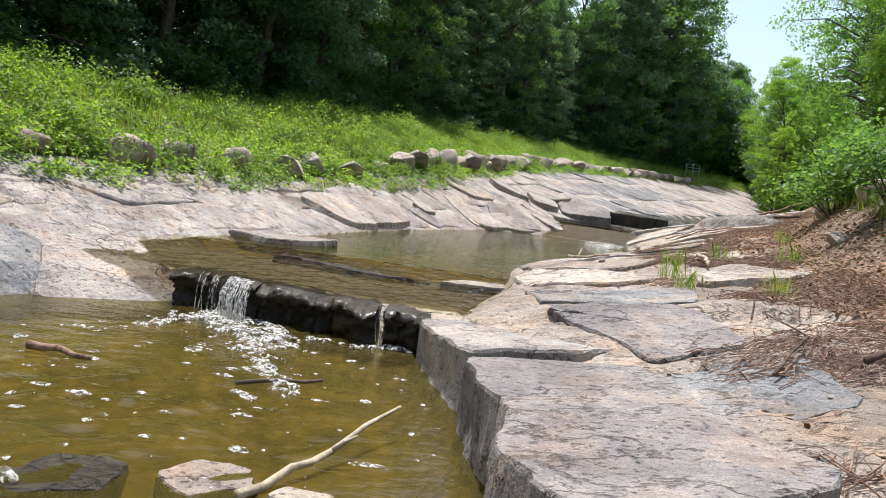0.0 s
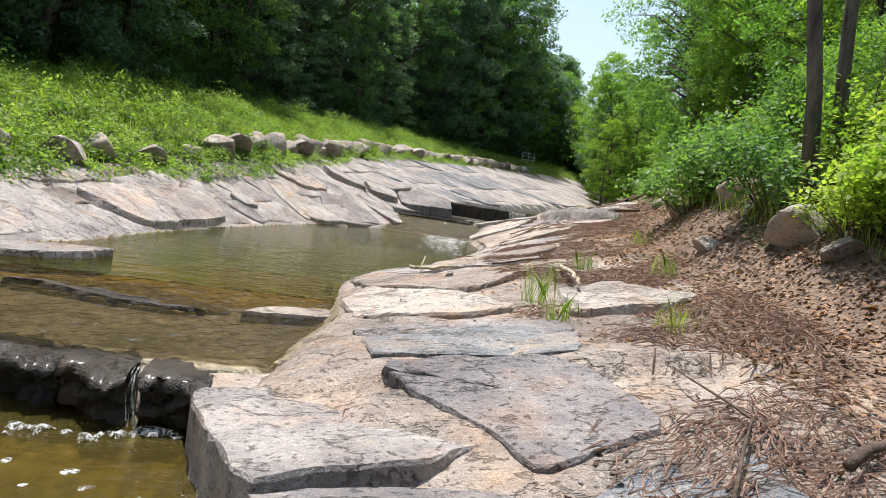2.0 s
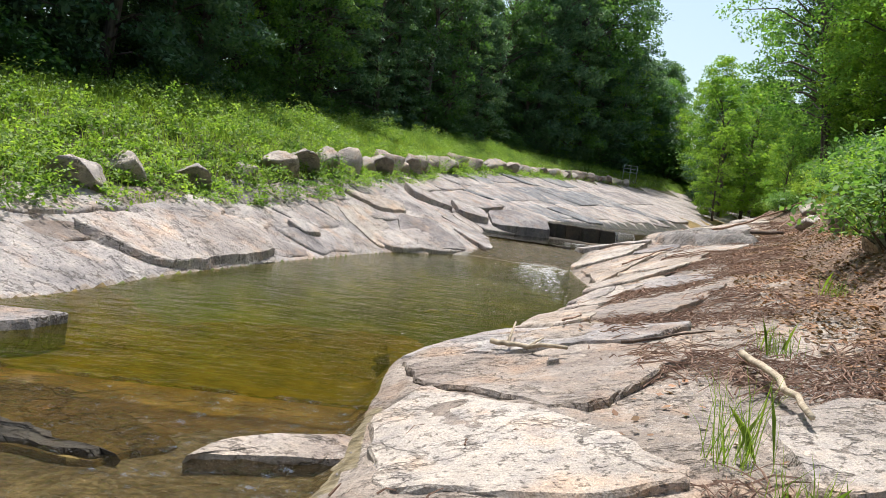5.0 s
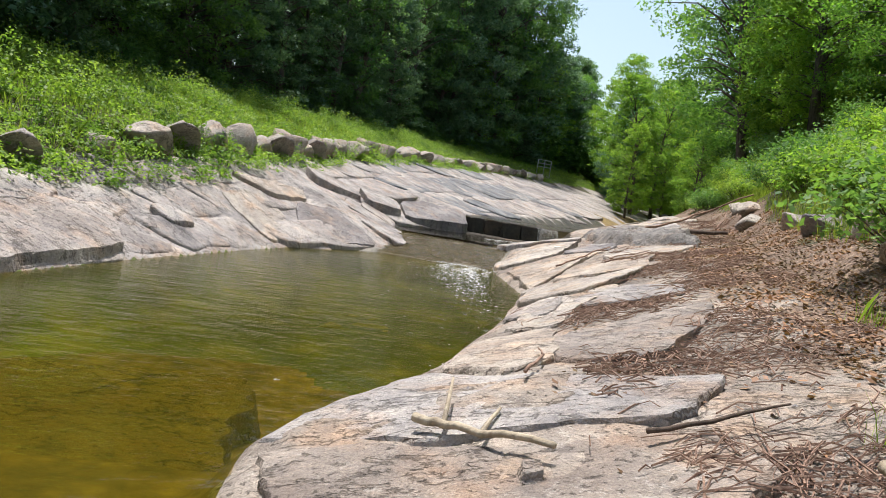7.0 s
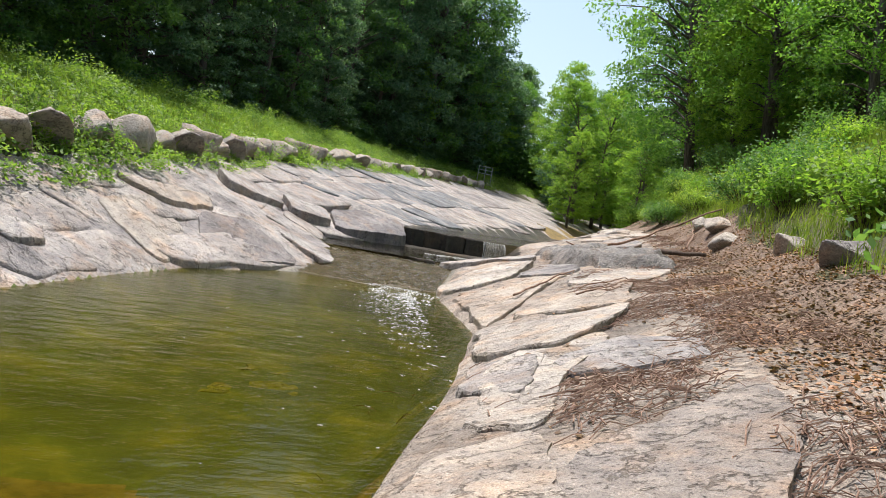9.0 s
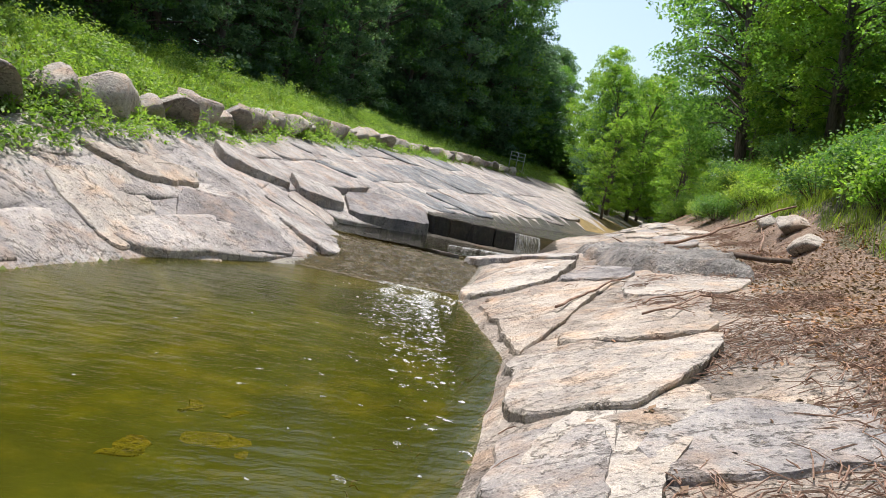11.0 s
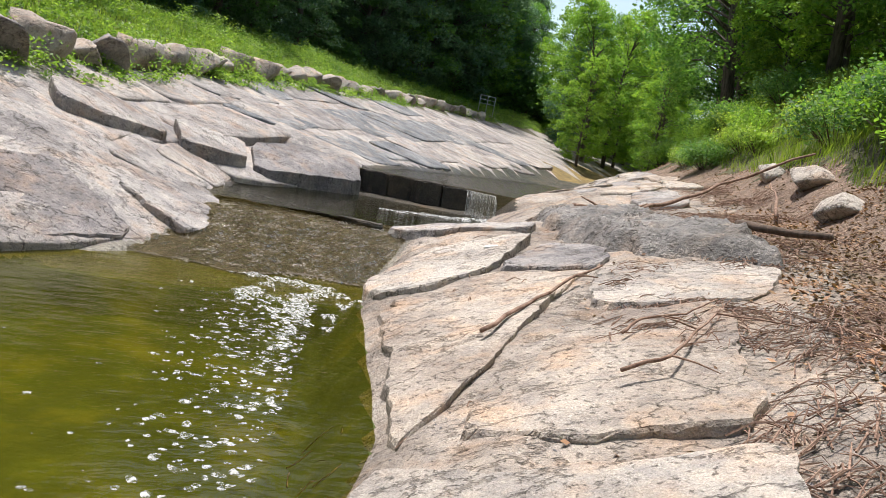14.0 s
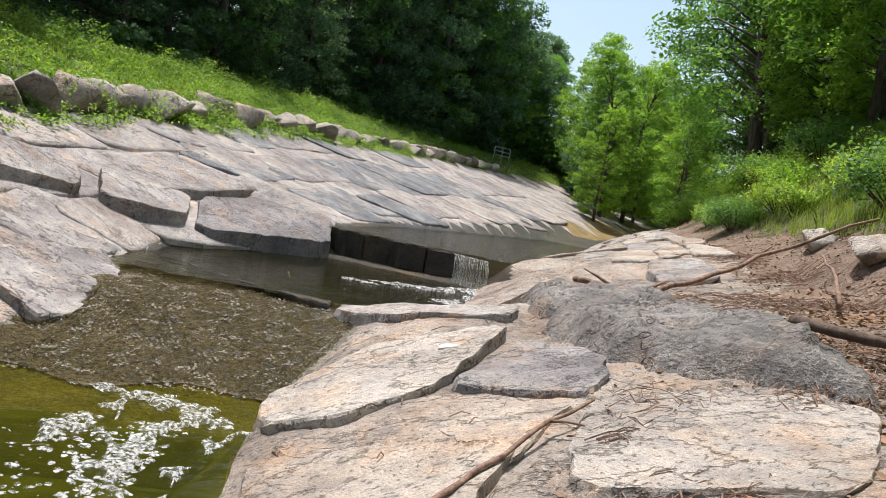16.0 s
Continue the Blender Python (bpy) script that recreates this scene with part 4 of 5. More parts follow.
bare_trunk([(9.0, 10.9, h1(9.0, 10.9) - 0.3), (8.9, 10.9, 4.2), (8.6, 11.0, 7.0), (8.1, 11.2, 11.0)], [0.62, 0.42, 0.38, 0.3], "thick old tree trunk with flaring roots")
bare_trunk([(6.9, 9.9, h1(6.9, 9.9) - 0.2), (6.7, 9.9, 3.4), (6.45, 10.0, 5.0), (6.1, 10.1, 7.5)], [0.11, 0.095, 0.085, 0.06], "thin leaning sapling on the bank")
bare_trunk([(7.5, 10.3, h1(7.5, 10.3) - 0.2), (7.35, 10.35, 4.0), (7.3, 10.4, 5.4), (7.2, 10.4, 8.0)], [0.10, 0.085, 0.08, 0.06], "thin sapling beside a thick trunk")


def scatter(line, s0, s1, d0, d1, count, rng, power=1.0):
    """Places beside a plan line, d0 to d1 metres to its right."""
    s = rng.uniform(s0, s1, count)
    d = d0 + (d1 - d0) * rng.uniform(0, 1, count) ** power
    p = np.array([at_line(line, a, b) for a, b in zip(s, d)])
    return np.c_[p, height(p[:, 0], p[:, 1])]


def blades(places, tall, wide, rng):
    n = len(places)
    a = rng.uniform(0, 2 * np.pi, n)
    side = np.c_[np.cos(a), np.sin(a), np.zeros(n)] * (wide * rng.uniform(0.6, 1.4, n))[:, None]
    hgt = tall * rng.uniform(0.45, 1.25, n)
    lean = rng.normal(0, 0.3, (n, 2)) * hgt[:, None]
    mid = places + np.c_[lean * 0.35, hgt * 0.6]
    tip = places + np.c_[lean, hgt]
    verts = np.stack([places - side, places + side, mid + side * 0.7, tip, mid - side * 0.7], 1).reshape(-1, 3)
    faces = np.arange(5 * n).reshape(-1, 5)
    return verts, faces


rng = np.random.default_rng(11)
places = np.concatenate([scatter(BOULDER_LINE, 0, 46, 0.1, -7.5, 34000, rng, 0.8), scatter(BOULDER_LINE, 46, 108, 0.3, -7.5, 11000, rng)])
v, f = blades(places, 0.36, 0.009, rng)
tagged(mesh_object("meadow_grass", v, f, GRASS), "long bright green grass on the sloping bank", "grass", kind="stuff")
base = np.concatenate([scatter(BOULDER_LINE, 0, 60, 0.2, -7.0, 7000, rng, 0.8), scatter(BOULDER_LINE, 60, 108, 0.2, -7.0, 2200, rng), scatter(BOULDER_LINE, 0, 60, 0.7, -0.9, 1100, rng)])
mound = np.clip((patchy(base[:, 0], base[:, 1], 1.5, 3) - 0.36) * 4.5, 0.05, 1.8)
n = 400000
pick = rng.integers(0, len(base), n)
stalk = ((0.14 + 0.5 * rng.uniform(0, 1, len(base)) ** 1.5) * (0.35 + 0.8 * mound))[pick]
up = rng.uniform(0.1, 1, n) * stalk
out = rng.normal(0, 1, (n, 2)) * (0.17 * (1.2 - up / stalk) + 0.03)[:, None]
centres = base[pick] + np.c_[out, up]
tagged(mesh_object("bank_weeds", leaf_quads(centres, 0.085, rng, 0.5, 0.6), quad_faces(len(centres)), WEED), "leafy green weeds among the grass", "weeds", kind="stuff")

places = np.concatenate([scatter(BANK_FOOT, 3, 50, 0.7, 6.5, 46000, rng, 0.9), scatter(BANK_FOOT, 50, 95, 0.3, 7, 5000, rng)])
v, f = blades(places, 0.34, 0.006, rng)
tagged(mesh_object("bank_grass", v, f, GRASS), "thin grass on the steep bank", "grass", kind="stuff")


def shrub(seed, wide, tall, leaves, leaf, mat, label):
    rng = np.random.default_rng(seed)
    root = thing("shrub", 0, 0, 0, label, "shrub", "shrubs on the steep bank")
    pieces, tips = [], []
    for k in range(22):
        a, r = rng.uniform(0, 2 * math.pi), wide * math.sqrt(rng.uniform(0.02, 1))
        tip = np.array([r * math.cos(a), r * math.sin(a), tall * rng.uniform(0.35, 1.0) * (1 - 0.45 * (r / wide) ** 2)])
        pieces.append(tube([(0.2 * tip[0], 0.2 * tip[1], -0.1), tip * np.array([0.7, 0.7, 0.6]), tip], [0.012, 0.008, 0.003], 4))
        tips += [tip, tip * np.array([0.75, 0.75, 0.7])]
    v, f = join(pieces)
    mesh_object("stem", v, f, TWIG_DARK, root)
    tips = np.array(tips)
    centres = tips[rng.integers(0, len(tips), leaves)] + rng.normal(0, 1, (leaves, 3)) * np.array([0.2, 0.2, 0.14]) * wide
    centres[:, 2] = np.maximum(centres[:, 2], 0.03)
    mesh_object("foliage", leaf_quads(centres, leaf, rng, 0.5, 0.6), quad_faces(leaves), mat, root)
    return root


SHRUBS = [shrub(21, 0.9, 1.0, 2600, 0.085, LEAF_LIGHT, "bright leafy shrub on the bank"), shrub(22, 0.7, 0.8, 2200, 0.075, WEED, "low green shrub among stones"),
          shrub(23, 1.1, 1.3, 2800, 0.10, LEAF, "bushy green shrub under the trees")]
used = set()
for k in range(150):
    s, off = 3.5 + 60 * ((k * 0.618) % 1.0) ** 1.3, plants.uniform(0.5, 4.4)
    if 15 < s < 30:
        off += 0.9
    kind = plants.choices([0, 1, 2], [3, 3, 1.5])[0]
    x, y = at_line(BANK_FOOT, s, off)
    m = pose(x, y, h1(x, y), 0, 0, plants.uniform(0, 360))
    ob = copy_thing(SHRUBS[kind], m) if kind in used else SHRUBS[kind]
    if kind not in used:
        ob.matrix_basis = m
        used.add(kind)
    size = plants.uniform(0.65, 1.2)
    ob.scale = (size, size, size)
for k in range(34):       # undergrowth along the wood's edge
    x, y = at_line(BOULDER_LINE, 3.2 * k, -8.6 + plants.uniform(-0.8, 0.8))
    ob = copy_thing(SHRUBS[2], pose(x, y, h1(x, y), 0, 0, plants.uniform(0, 360)))
    tagged(ob, group="undergrowth at the wood's edge")
    size = plants.uniform(1.0, 2.0)
    ob.scale = (size, size, size)

for k in range(30):       # thicket where the valley bends out of sight
    x, y = 20 + 1.35 * k + plants.uniform(-0.6, 0.6), 106 + 8 * math.sin(k * 1.7) + 0.2 * k
    ob = copy_thing(SHRUBS[2], pose(x, y, h1(x, y), 0, 0, plants.uniform(0, 360)))
    tagged(ob, "dense green thicket closing the far valley", group="undergrowth at the wood's edge")
    size = plants.uniform(3.5, 5.5)
    ob.scale = (size, size, size)

# ---- paved apron: flagstones of the wooded bank ----
apron = tagged(new("stone_apron"), "sloping bank paved with large grey flagstones", "stone bank", kind="structure")


def line_point(line, y):
    ys = [p[1] for p in line]
    return np.array([np.interp(y, ys, [p[0] for p in line]), y])


def across(u, share):
    """A place on the apron: u runs along the water, share from the water (0) to the boulders (1)."""
    low = line_point(LEFT_WATER, u)
    high = line_point(BOULDER_LINE, u + 0.9 * min(1.0, u / 20))
    return low + (high - low) * share


stones = random.Random(9)
edges = [0.0, 0.36, 0.70, 1.02]
for row in range(3):
    u = 4.6 + 0.7 * row
    while u < 60:
        size = stones.uniform(1.3, 3.2) * (1 + 0.03 * max(u - 26, 0))
        lo, hi = edges[row] + stones.uniform(-0.03, 0.08), edges[row + 1] + stones.uniform(-0.06, 0.05)
        slant = -0.55 * (hi - lo) / 0.30 + stones.uniform(-0.25, 0.25)
        gap = 0.016
        quad = [across(u + gap, lo + 0.012), across(u + size - gap, lo + 0.012 + stones.uniform(-0.03, 0.03)), across(u + size - gap + slant, hi - 0.015), across(u + gap + slant, hi - 0.015)]
        if stones.random() < 0.5:
            quad.insert(2, (quad[1] + quad[2]) / 2 + np.array([stones.uniform(0.0, 0.2), stones.uniform(0.05, 0.25)]))
        lift = stones.choice([0.012, 0.016, 0.02, 0.024, 0.03, 0.055])
        verts, faces = slab_mesh("flagstone", quad, ROCK_APRON, lift, 0.3, int(u * 100) + row, step=0.22 + 0.01 * max(u - 20, 0), wander=0.03, flat=0.85, tilt=(stones.uniform(-0.012, 0.012), stones.uniform(-0.012, 0.012)))
        mesh_object("flagstone", verts, faces, stones.choice([ROCK_APRON, ROCK_APRON, ROCK_APRON, ROCK_TAN, ROCK_GREY] if u < 36 else [ROCK_GREY, ROCK_BLUE, ROCK_BLUE]), apron, smooth=True)
        u += size


# ---- layered ledges further up on the walker's side ----
ledges = tagged(new("rock_ledges"), "long worn ledges of tan bedrock upstream", "rock ledge", kind="structure")
for row in range(5):
    u = 27.4 + 1.1 * row
    while u < 58:
        size = stones.uniform(1.6, 4.2)
        lo, hi = 0.04 + 0.17 * row + stones.uniform(-0.03, 0.03), 0.2 + 0.17 * row + stones.uniform(-0.02, 0.05)

        def place(v, share):
            a, b = line_point(RIGHT_WATER, v), line_point(BANK_FOOT, v - 2.0)
            return a + (b - a) * share

        if not (u < 31.5 and row < 3):
            quad = [place(u, lo), place(u + size * 0.5, lo + stones.uniform(-0.04, 0.03)), place(u + size * 0.97, lo + 0.02), place(u + size, hi - 0.03), place(u + size * 0.4, hi + stones.uniform(-0.02, 0.04)), place(u + 0.1, hi - 0.02)]
            verts, faces = slab_mesh("ledge_slab", quad, ROCK_TAN, stones.choice([0.03, 0.06, 0.1]), 0.3, int(u * 90) + row, step=0.2, wander=0.04, flat=0.8)
            mesh_object("ledge_slab", verts, faces, stones.choice([ROCK_TAN, ROCK_PALE, ROCK_GREY]), ledges, smooth=True)
        u += size

# ---- boulders along the top of the apron ----
def boulder_mesh(seed, mat, size=(0.82, 0.66, 0.36)):
    bm = bmesh.new()
    bmesh.ops.create_icosphere(bm, subdivisions=3, radius=1.0)
    off = Vector((seed * 3.1, seed * 1.7, seed * 0.9))
    for v in bm.verts:
        n = v.co.normalized()
        d = 1 + 0.4 * noise.noise(n * 1.1 + off) + 0.16 * noise.noise(n * 2.6 + off) + 0.05 * noise.noise(n * 6 + off)
        p = n * d
        for k in range(7):      # a few broken faces
            way = Vector((math.sin(seed + 2 * k), math.cos(1.7 * seed + k), 0.5 * math.sin(seed * 0.7 + 3 * k))).normalized()
            over = p.dot(way) - 0.46
            if over > 0:
                p -= way * over * 0.9
        v.co = Vector((p.x * size[0], p.y * size[1], p.z * size[2]))
    me = bpy.data.meshes.new("boulder")
    bm.to_mesh(me)
    bm.free()
    me.materials.append(mat)
    me.polygons.foreach_set("use_smooth", np.ones(len(me.polygons), dtype=bool))
    return me


BOULDERS = [boulder_mesh(1, ROCK_TAN), boulder_mesh(2, ROCK_APRON), boulder_mesh(3, ROCK_PALE), boulder_mesh(4, ROCK_PALE), boulder_mesh(5, ROCK_PALE)]
WHITE = boulder_mesh(6, ROCK_PALE)
WORDS = {"weathered_tan_rock": "rough tan boulder half hidden in weeds", "apron_flagstone": "grey boulder bedded along the grassy bank", "pale_rock": "pale blocky boulder at the grass edge"}


def boulder(me, x, y, turn, size, label, group="boulders along the top of the bank", sink=0.03):
    ob = new("boulder", me)
    ob.matrix_basis = pose(x, y, h1(x, y) + sink, stones.uniform(-7, 7), stones.uniform(-7, 7), turn)
    ob.scale = (size * stones.uniform(0.85, 1.2), size * stones.uniform(0.85, 1.15), size * stones.uniform(0.8, 1.1))
    return tagged(ob, label, "boulder", group)


s = 1.0
while s < 78:
    x, y = at_line(BOULDER_LINE, s, stones.uniform(-0.5, -0.1))
    me = stones.choice(BOULDERS)
    size = stones.uniform(0.55, 1.0) if s < 20 else stones.uniform(0.9, 1.4)
    boulder(me, x, y, 68 + stones.uniform(-14, 14), size, WORDS[me.materials[0].name], sink=0.16 * size)
    s += stones.uniform(1.2, 2.2) if s < 20 else stones.uniform(1.0, 1.4) * size
boulder(WHITE, 1.25, 36.6, 70, 1.2, "large white sunlit boulder on the bank edge", sink=0.2)
for x, y, size in ((6.5, 9.3, 0.8), (6.2, 8.3, 0.5), (7.4, 12.3, 0.8), (8.0, 11.6, 1.1), (7.7, 14.6, 0.5), (12.6, 25.4, 0.8), (13.9, 27.6, 0.9), (11.3, 21.6, 0.6), (6.3, 11.0, 0.45), (15.2, 30.4, 0.8), (9.8, 18.6, 0.7), (9.1, 16.8, 0.8)):
    me = stones.choice(BOULDERS)
    boulder(me, x, y, stones.uniform(0, 180), size, "stone embedded in the leafy steep bank", "stones in the steep bank")


# ---- sticks ----
def stick(points, r0, r1, mat, label, group="sticks on the rocks", name="stick", sides=7, forks=()):
    pts = [Vector((x, y, (h1(x, y) if z is None else z) + r0 + lift)) for x, y, z, lift in points]
    fine = []
    for a, b in zip(pts, pts[1:]):
        fine += [a.lerp(b, k / 4) + Vector([stones.uniform(-1, 1) * r0 * (0.7 if r0 < 0.06 else 0.2) for _ in range(3)]) * (k > 0) for k in range(4)]
    fine.append(pts[-1])
    pieces = [tube(fine, [r0 + (r1 - r0) * k / (len(fine) - 1) for k in range(len(fine))], sides)]
    for at, (dx, dy, dz) in forks:
        p = fine[min(at, len(fine) - 1)]
        pieces.append(tube([p, p + Vector((dx, dy, dz)) * 0.5 + Vector((0, 0, 0.01)), p + Vector((dx, dy, dz))], [r0 * 0.6, r0 * 0.45, r1 * 0.5], 5))
    v, f = join(pieces)
    base = fine[0]
    ob = mesh_object(name, [p - base for p in v], f, mat, smooth=True)
    ob.location = base
    return tagged(ob, label, "stick", group)


stick([(2.3, 11.45, None, 0.09), (2.5, 11.3, None, 0.07), (2.82, 10.78, None, 0.06)], 0.026, 0.016, TWIG_PALE, "peeled pale stick lying on a grey slab", forks=((3, (0.12, 0.5, 0.12)), (5, (0.2, 0.42, 0.02))))
stick([(3.05, 12.1, None, 0.06), (3.42, 12.9, None, 0.07), (3.5, 13.3, None, 0.1)], 0.012, 0.006, TWIG, "thin curved twig on the slab")
stick([(3.27, 10.85, None, 0.08), (3.7, 10.9, None, 0.08), (4.1, 11.05, None, 0.09)], 0.014, 0.006, TWIG_DARK, "thin dark stick across the slab")
stick([(-0.25, 3.0, -0.33, 0.0), (0.1, 3.6, -0.3, 0.03), (0.42, 4.25, -0.25, 0.1)], 0.028, 0.012, TWIG_PALE, "long pale stick poking out of the pool", forks=((4, (0.14, 0.05, 0.1)),))
stick([(-2.62, 5.02, -0.33, -0.01), (-2.03, 4.87, -0.33, 0.0)], 0.035, 0.02, TWIG, "waterlogged stick floating in the pool")
stick([(-0.9, 4.9, -0.33, -0.02), (-0.3, 5.25, -0.33, 0.0)], 0.02, 0.012, TWIG_DARK, "dark stick at the water surface")
stick([(10.4, 29.6, 1.35, 0.1), (10.75, 28.6, 1.45, 0.08), (10.45, 27.2, 1.55, 0.12), (11.6, 27.9, 1.75, 0.25), (12.9, 28.6, 2.1, 0.35), (14.3, 28.3, 2.9, 0.35)], 0.05, 0.022, TWIG, "long bare branch lying across the ledges", name="branch", forks=((7, (0.5, 0.5, 0.12)), (3, (-0.3, 0.4, 0.15)), (15, (0.5, 0.4, 0.2))))
stick([(10.75, 25.1, None, 0.14), (10.75, 24.4, None, 0.15), (11.0, 23.7, None, 0.14)], 0.065, 0.04, TWIG_DARK, "dark rotting log among dead leaves", name="log", forks=((5, (0.45, 0.2, 0.05)),))
stick([(6.5, 22.15, None, 0.08), (7.1, 22.75, None, 0.08), (7.63, 23.17, None, 0.1), (8.15, 23.55, None, 0.11)], 0.021, 0.012, TWIG, "reddish brown stick in a rock crack", forks=((9, (0.2, -0.1, 0.03)),))
stick([(7.24, 21.25, None, 0.11), (7.5, 21.48, None, 0.12), (7.84, 21.44, None, 0.11), (8.25, 21.68, None, 0.1)], 0.013, 0.006, TWIG, "crooked dry root on a tan slab", forks=((6, (0.1, -0.3, 0.02)),))
stick([(6.8, 20.4, None, 0.11), (7.11, 20.4, None, 0.12), (7.56, 20.9, None, 0.11), (8.02, 21.33, None, 0.1), (8.4, 20.9, None, 0.06)], 0.014, 0.006, TWIG, "branched dry root on a tan slab", forks=((4, (0.1, -0.35, 0.02)), (9, (-0.25, 0.15, 0.03))))
stick([(4.0, 10.3, None, 0.08), (3.88, 9.5, None, 0.13), (3.68, 8.75, None, 0.1)], 0.03, 0.018, TWIG_PALE, "bent pale stick above a dry slab")
stick([(12.0, 26.0, None, 0.12), (13.0, 27.4, None, 0.3), (13.6, 28.4, None, 0.45)], 0.03, 0.012, TWIG, "dry branch leaning against the bank")
stick([(2.9, 4.5, None, 0.07), (3.4, 5.2, None, 0.08), (3.5, 6.3, None, 0.08)], 0.012, 0.006, TWIG_DARK, "thin dark twig beside a blue-grey slab")
stick([(3.6, 4.7, None, 0.06), (4.3, 5.1, None, 0.07), (4.9, 5.2, None, 0.06)], 0.03, 0.018, TWIG_DARK, "dark stick in the twig debris")


def twig_heap(name, s0, s1, d0, d1, count, long, seed, label):
    """Loose twigs, too many to count, lying along the foot of the bank."""
    rng = np.random.default_rng(seed)
    where = scatter(BANK_FOOT, s0, s1, d0, d1, count, rng)
    thick = wobble(where[:, 0], where[:, 1], 0.9, 7.0) + rng.uniform(-0.35, 0.35, count) > 0.15
    pieces = []
    where = where[thick]
    angle, sizes = rng.normal(0.7, 0.7, len(where)), long * rng.uniform(0.3, 1.4, len(where))
    half = np.stack([np.cos(angle), np.sin(angle)], 1) * sizes[:, None] / 2
    low, high = height(*(where[:, :2] - half).T), height(*(where[:, :2] + half).T)
    for (x, y, z), size, (dx, dy), za, zb in zip(where, sizes, half, low, high):
        bend = rng.normal(0, 0.05 * size)
        r = rng.uniform(0.0025, 0.0075)
        e = rng.uniform(0.008, 0.055)
        pieces.append(tube([(x - dx, y - dy, za + e), (x - bend, y + bend, z + e + 0.02), (x + dx, y + dy, zb + e * rng.uniform(0.3, 1.5))], [r, r * 0.9, r * 0.5], 4))
    v, f = join(pieces)
    return tagged(mesh_object(name, v, f, [TWIG]), label, "twigs", kind="stuff")


twig_heap("twig_debris", 0.5, 9.0, -2.6, -0.1, 7000, 0.26, 31, "flood-washed reddish twigs on the rock")
twig_heap("twig_debris", 9.0, 22.0, -2.7, -0.1, 8800, 0.27, 32, "flood-washed reddish twigs on the rock")
twig_heap("twig_debris", 22.0, 34.0, -2.2, 0.2, 3600, 0.3, 33, "flood-washed reddish twigs on the rock")
twig_heap("twig_debris", 0.5, 30.0, -4.6, -2.6, 420, 0.16, 34, "scattered small twigs on bare slabs")

rng = np.random.default_rng(41)
where = np.concatenate([scatter(BANK_FOOT, 0.5, 26, -1.15, 1.0, 22000, rng), scatter(BANK_FOOT, 26, 50, -1.0, 0.9, 6000, rng), scatter(BANK_FOOT, 0.5, 30, -3.0, -1.1, 900, rng)])
where[:, 2] += rng.uniform(0.006, 0.028, len(where))
tagged(mesh_object("dead_leaves", leaf_quads(where, 0.064, rng, 0.3, 0.6), quad_faces(len(where)), DRY_LEAF), "brown dead leaves drifted along the bank foot", "dead leaves", kind="stuff")

# loose pebbles and chips on the ledges
where = scatter(BANK_FOOT, 0.5, 34, -4.4, 0.2, 2600, rng)
n = len(where)
octa = np.array([(1, 0, 0), (0, 1, 0), (-1, 0, 0), (0, -1, 0), (0, 0, 1)])
tri = np.array([(0, 1, 4), (1, 2, 4), (2, 3, 4), (3, 0, 4)])
size = rng.uniform(0.005, 0.016, (n, 1, 1)) * rng.uniform(0.6, 1.4, (n, 1, 3)) * np.array([1, 1, 0.7])
turn = rng.uniform(0, 6.28, n)
rot = np.stack([np.stack([np.cos(turn), -np.sin(turn), 0 * turn], -1), np.stack([np.sin(turn), np.cos(turn), 0 * turn], -1), np.stack([0 * turn, 0 * turn, 1 + 0 * turn], -1)], 1)
v = np.einsum("nij,nkj->nki", rot, octa[None] * size) + where[:, None, :]
tagged(mesh_object("pebbles", v.reshape(-1, 3), (tri[None] + 5 * np.arange(n)[:, None, None]).reshape(-1, 3), ROCK_GREY), "small loose stone chips on the ledges", "pebbles", kind="stuff")
n = 7000
bar = np.c_[rng.uniform(3.7, 7.2, n), rng.uniform(25.9, 29.6, n)]
bl, _ = along(LEFT_WATER, bar[:, 0], bar[:, 1])
br, _ = along(RIGHT_WATER, bar[:, 0], bar[:, 1])
bar = bar[(bl > -0.25) & (br < 0.1)]
bar = np.c_[bar, height(bar[:, 0], bar[:, 1]) + 0.025]
n = len(bar)
size = rng.uniform(0.006, 0.02, (n, 1, 1)) * rng.uniform(0.6, 1.4, (n, 1, 3)) * np.array([1, 1, 0.7])
v = octa[None] * size + bar[:, None, :]
tagged(mesh_object("gravel_bar", v.reshape(-1, 3), (tri[None] + 5 * np.arange(n)[:, None, None]).reshape(-1, 3), RIFFLE_BED), "wet brown gravel in the shallow riffle", "gravel", kind="stuff")
for x, y, z in ((7.65, 25.8, 0.98), (2.14, 4.0, 0.27)):
    v, f = slab_mesh("stone_chip", [(x - 0.05, y - 0.03), (x + 0.05, y - 0.03), (x + 0.06, y + 0.03), (x - 0.03, y + 0.04)] if x < 5 else [(x - 0.1, y - 0.06), (x + 0.1, y - 0.05), (x + 0.12, y + 0.05), (x - 0.06, y + 0.08)], STONE_WHITE, 0.13 if x > 5 else 0.07, 0.06, 3, wander=0.006)
    tagged(mesh_object("stone_chip", v, f, STONE_WHITE), "small flat white stone lying on a slab", "stone")
v, f = slab_mesh("stone_chip", [(2.66, 10.66), (2.75, 10.65), (2.77, 10.77), (2.68, 10.79)], ROCK_PALE, 0.075, 0.06, 4, wander=0.008)
tagged(mesh_object("stone_chip", v, f, ROCK_PALE), "small pale stone beside a peeled stick", "stone")


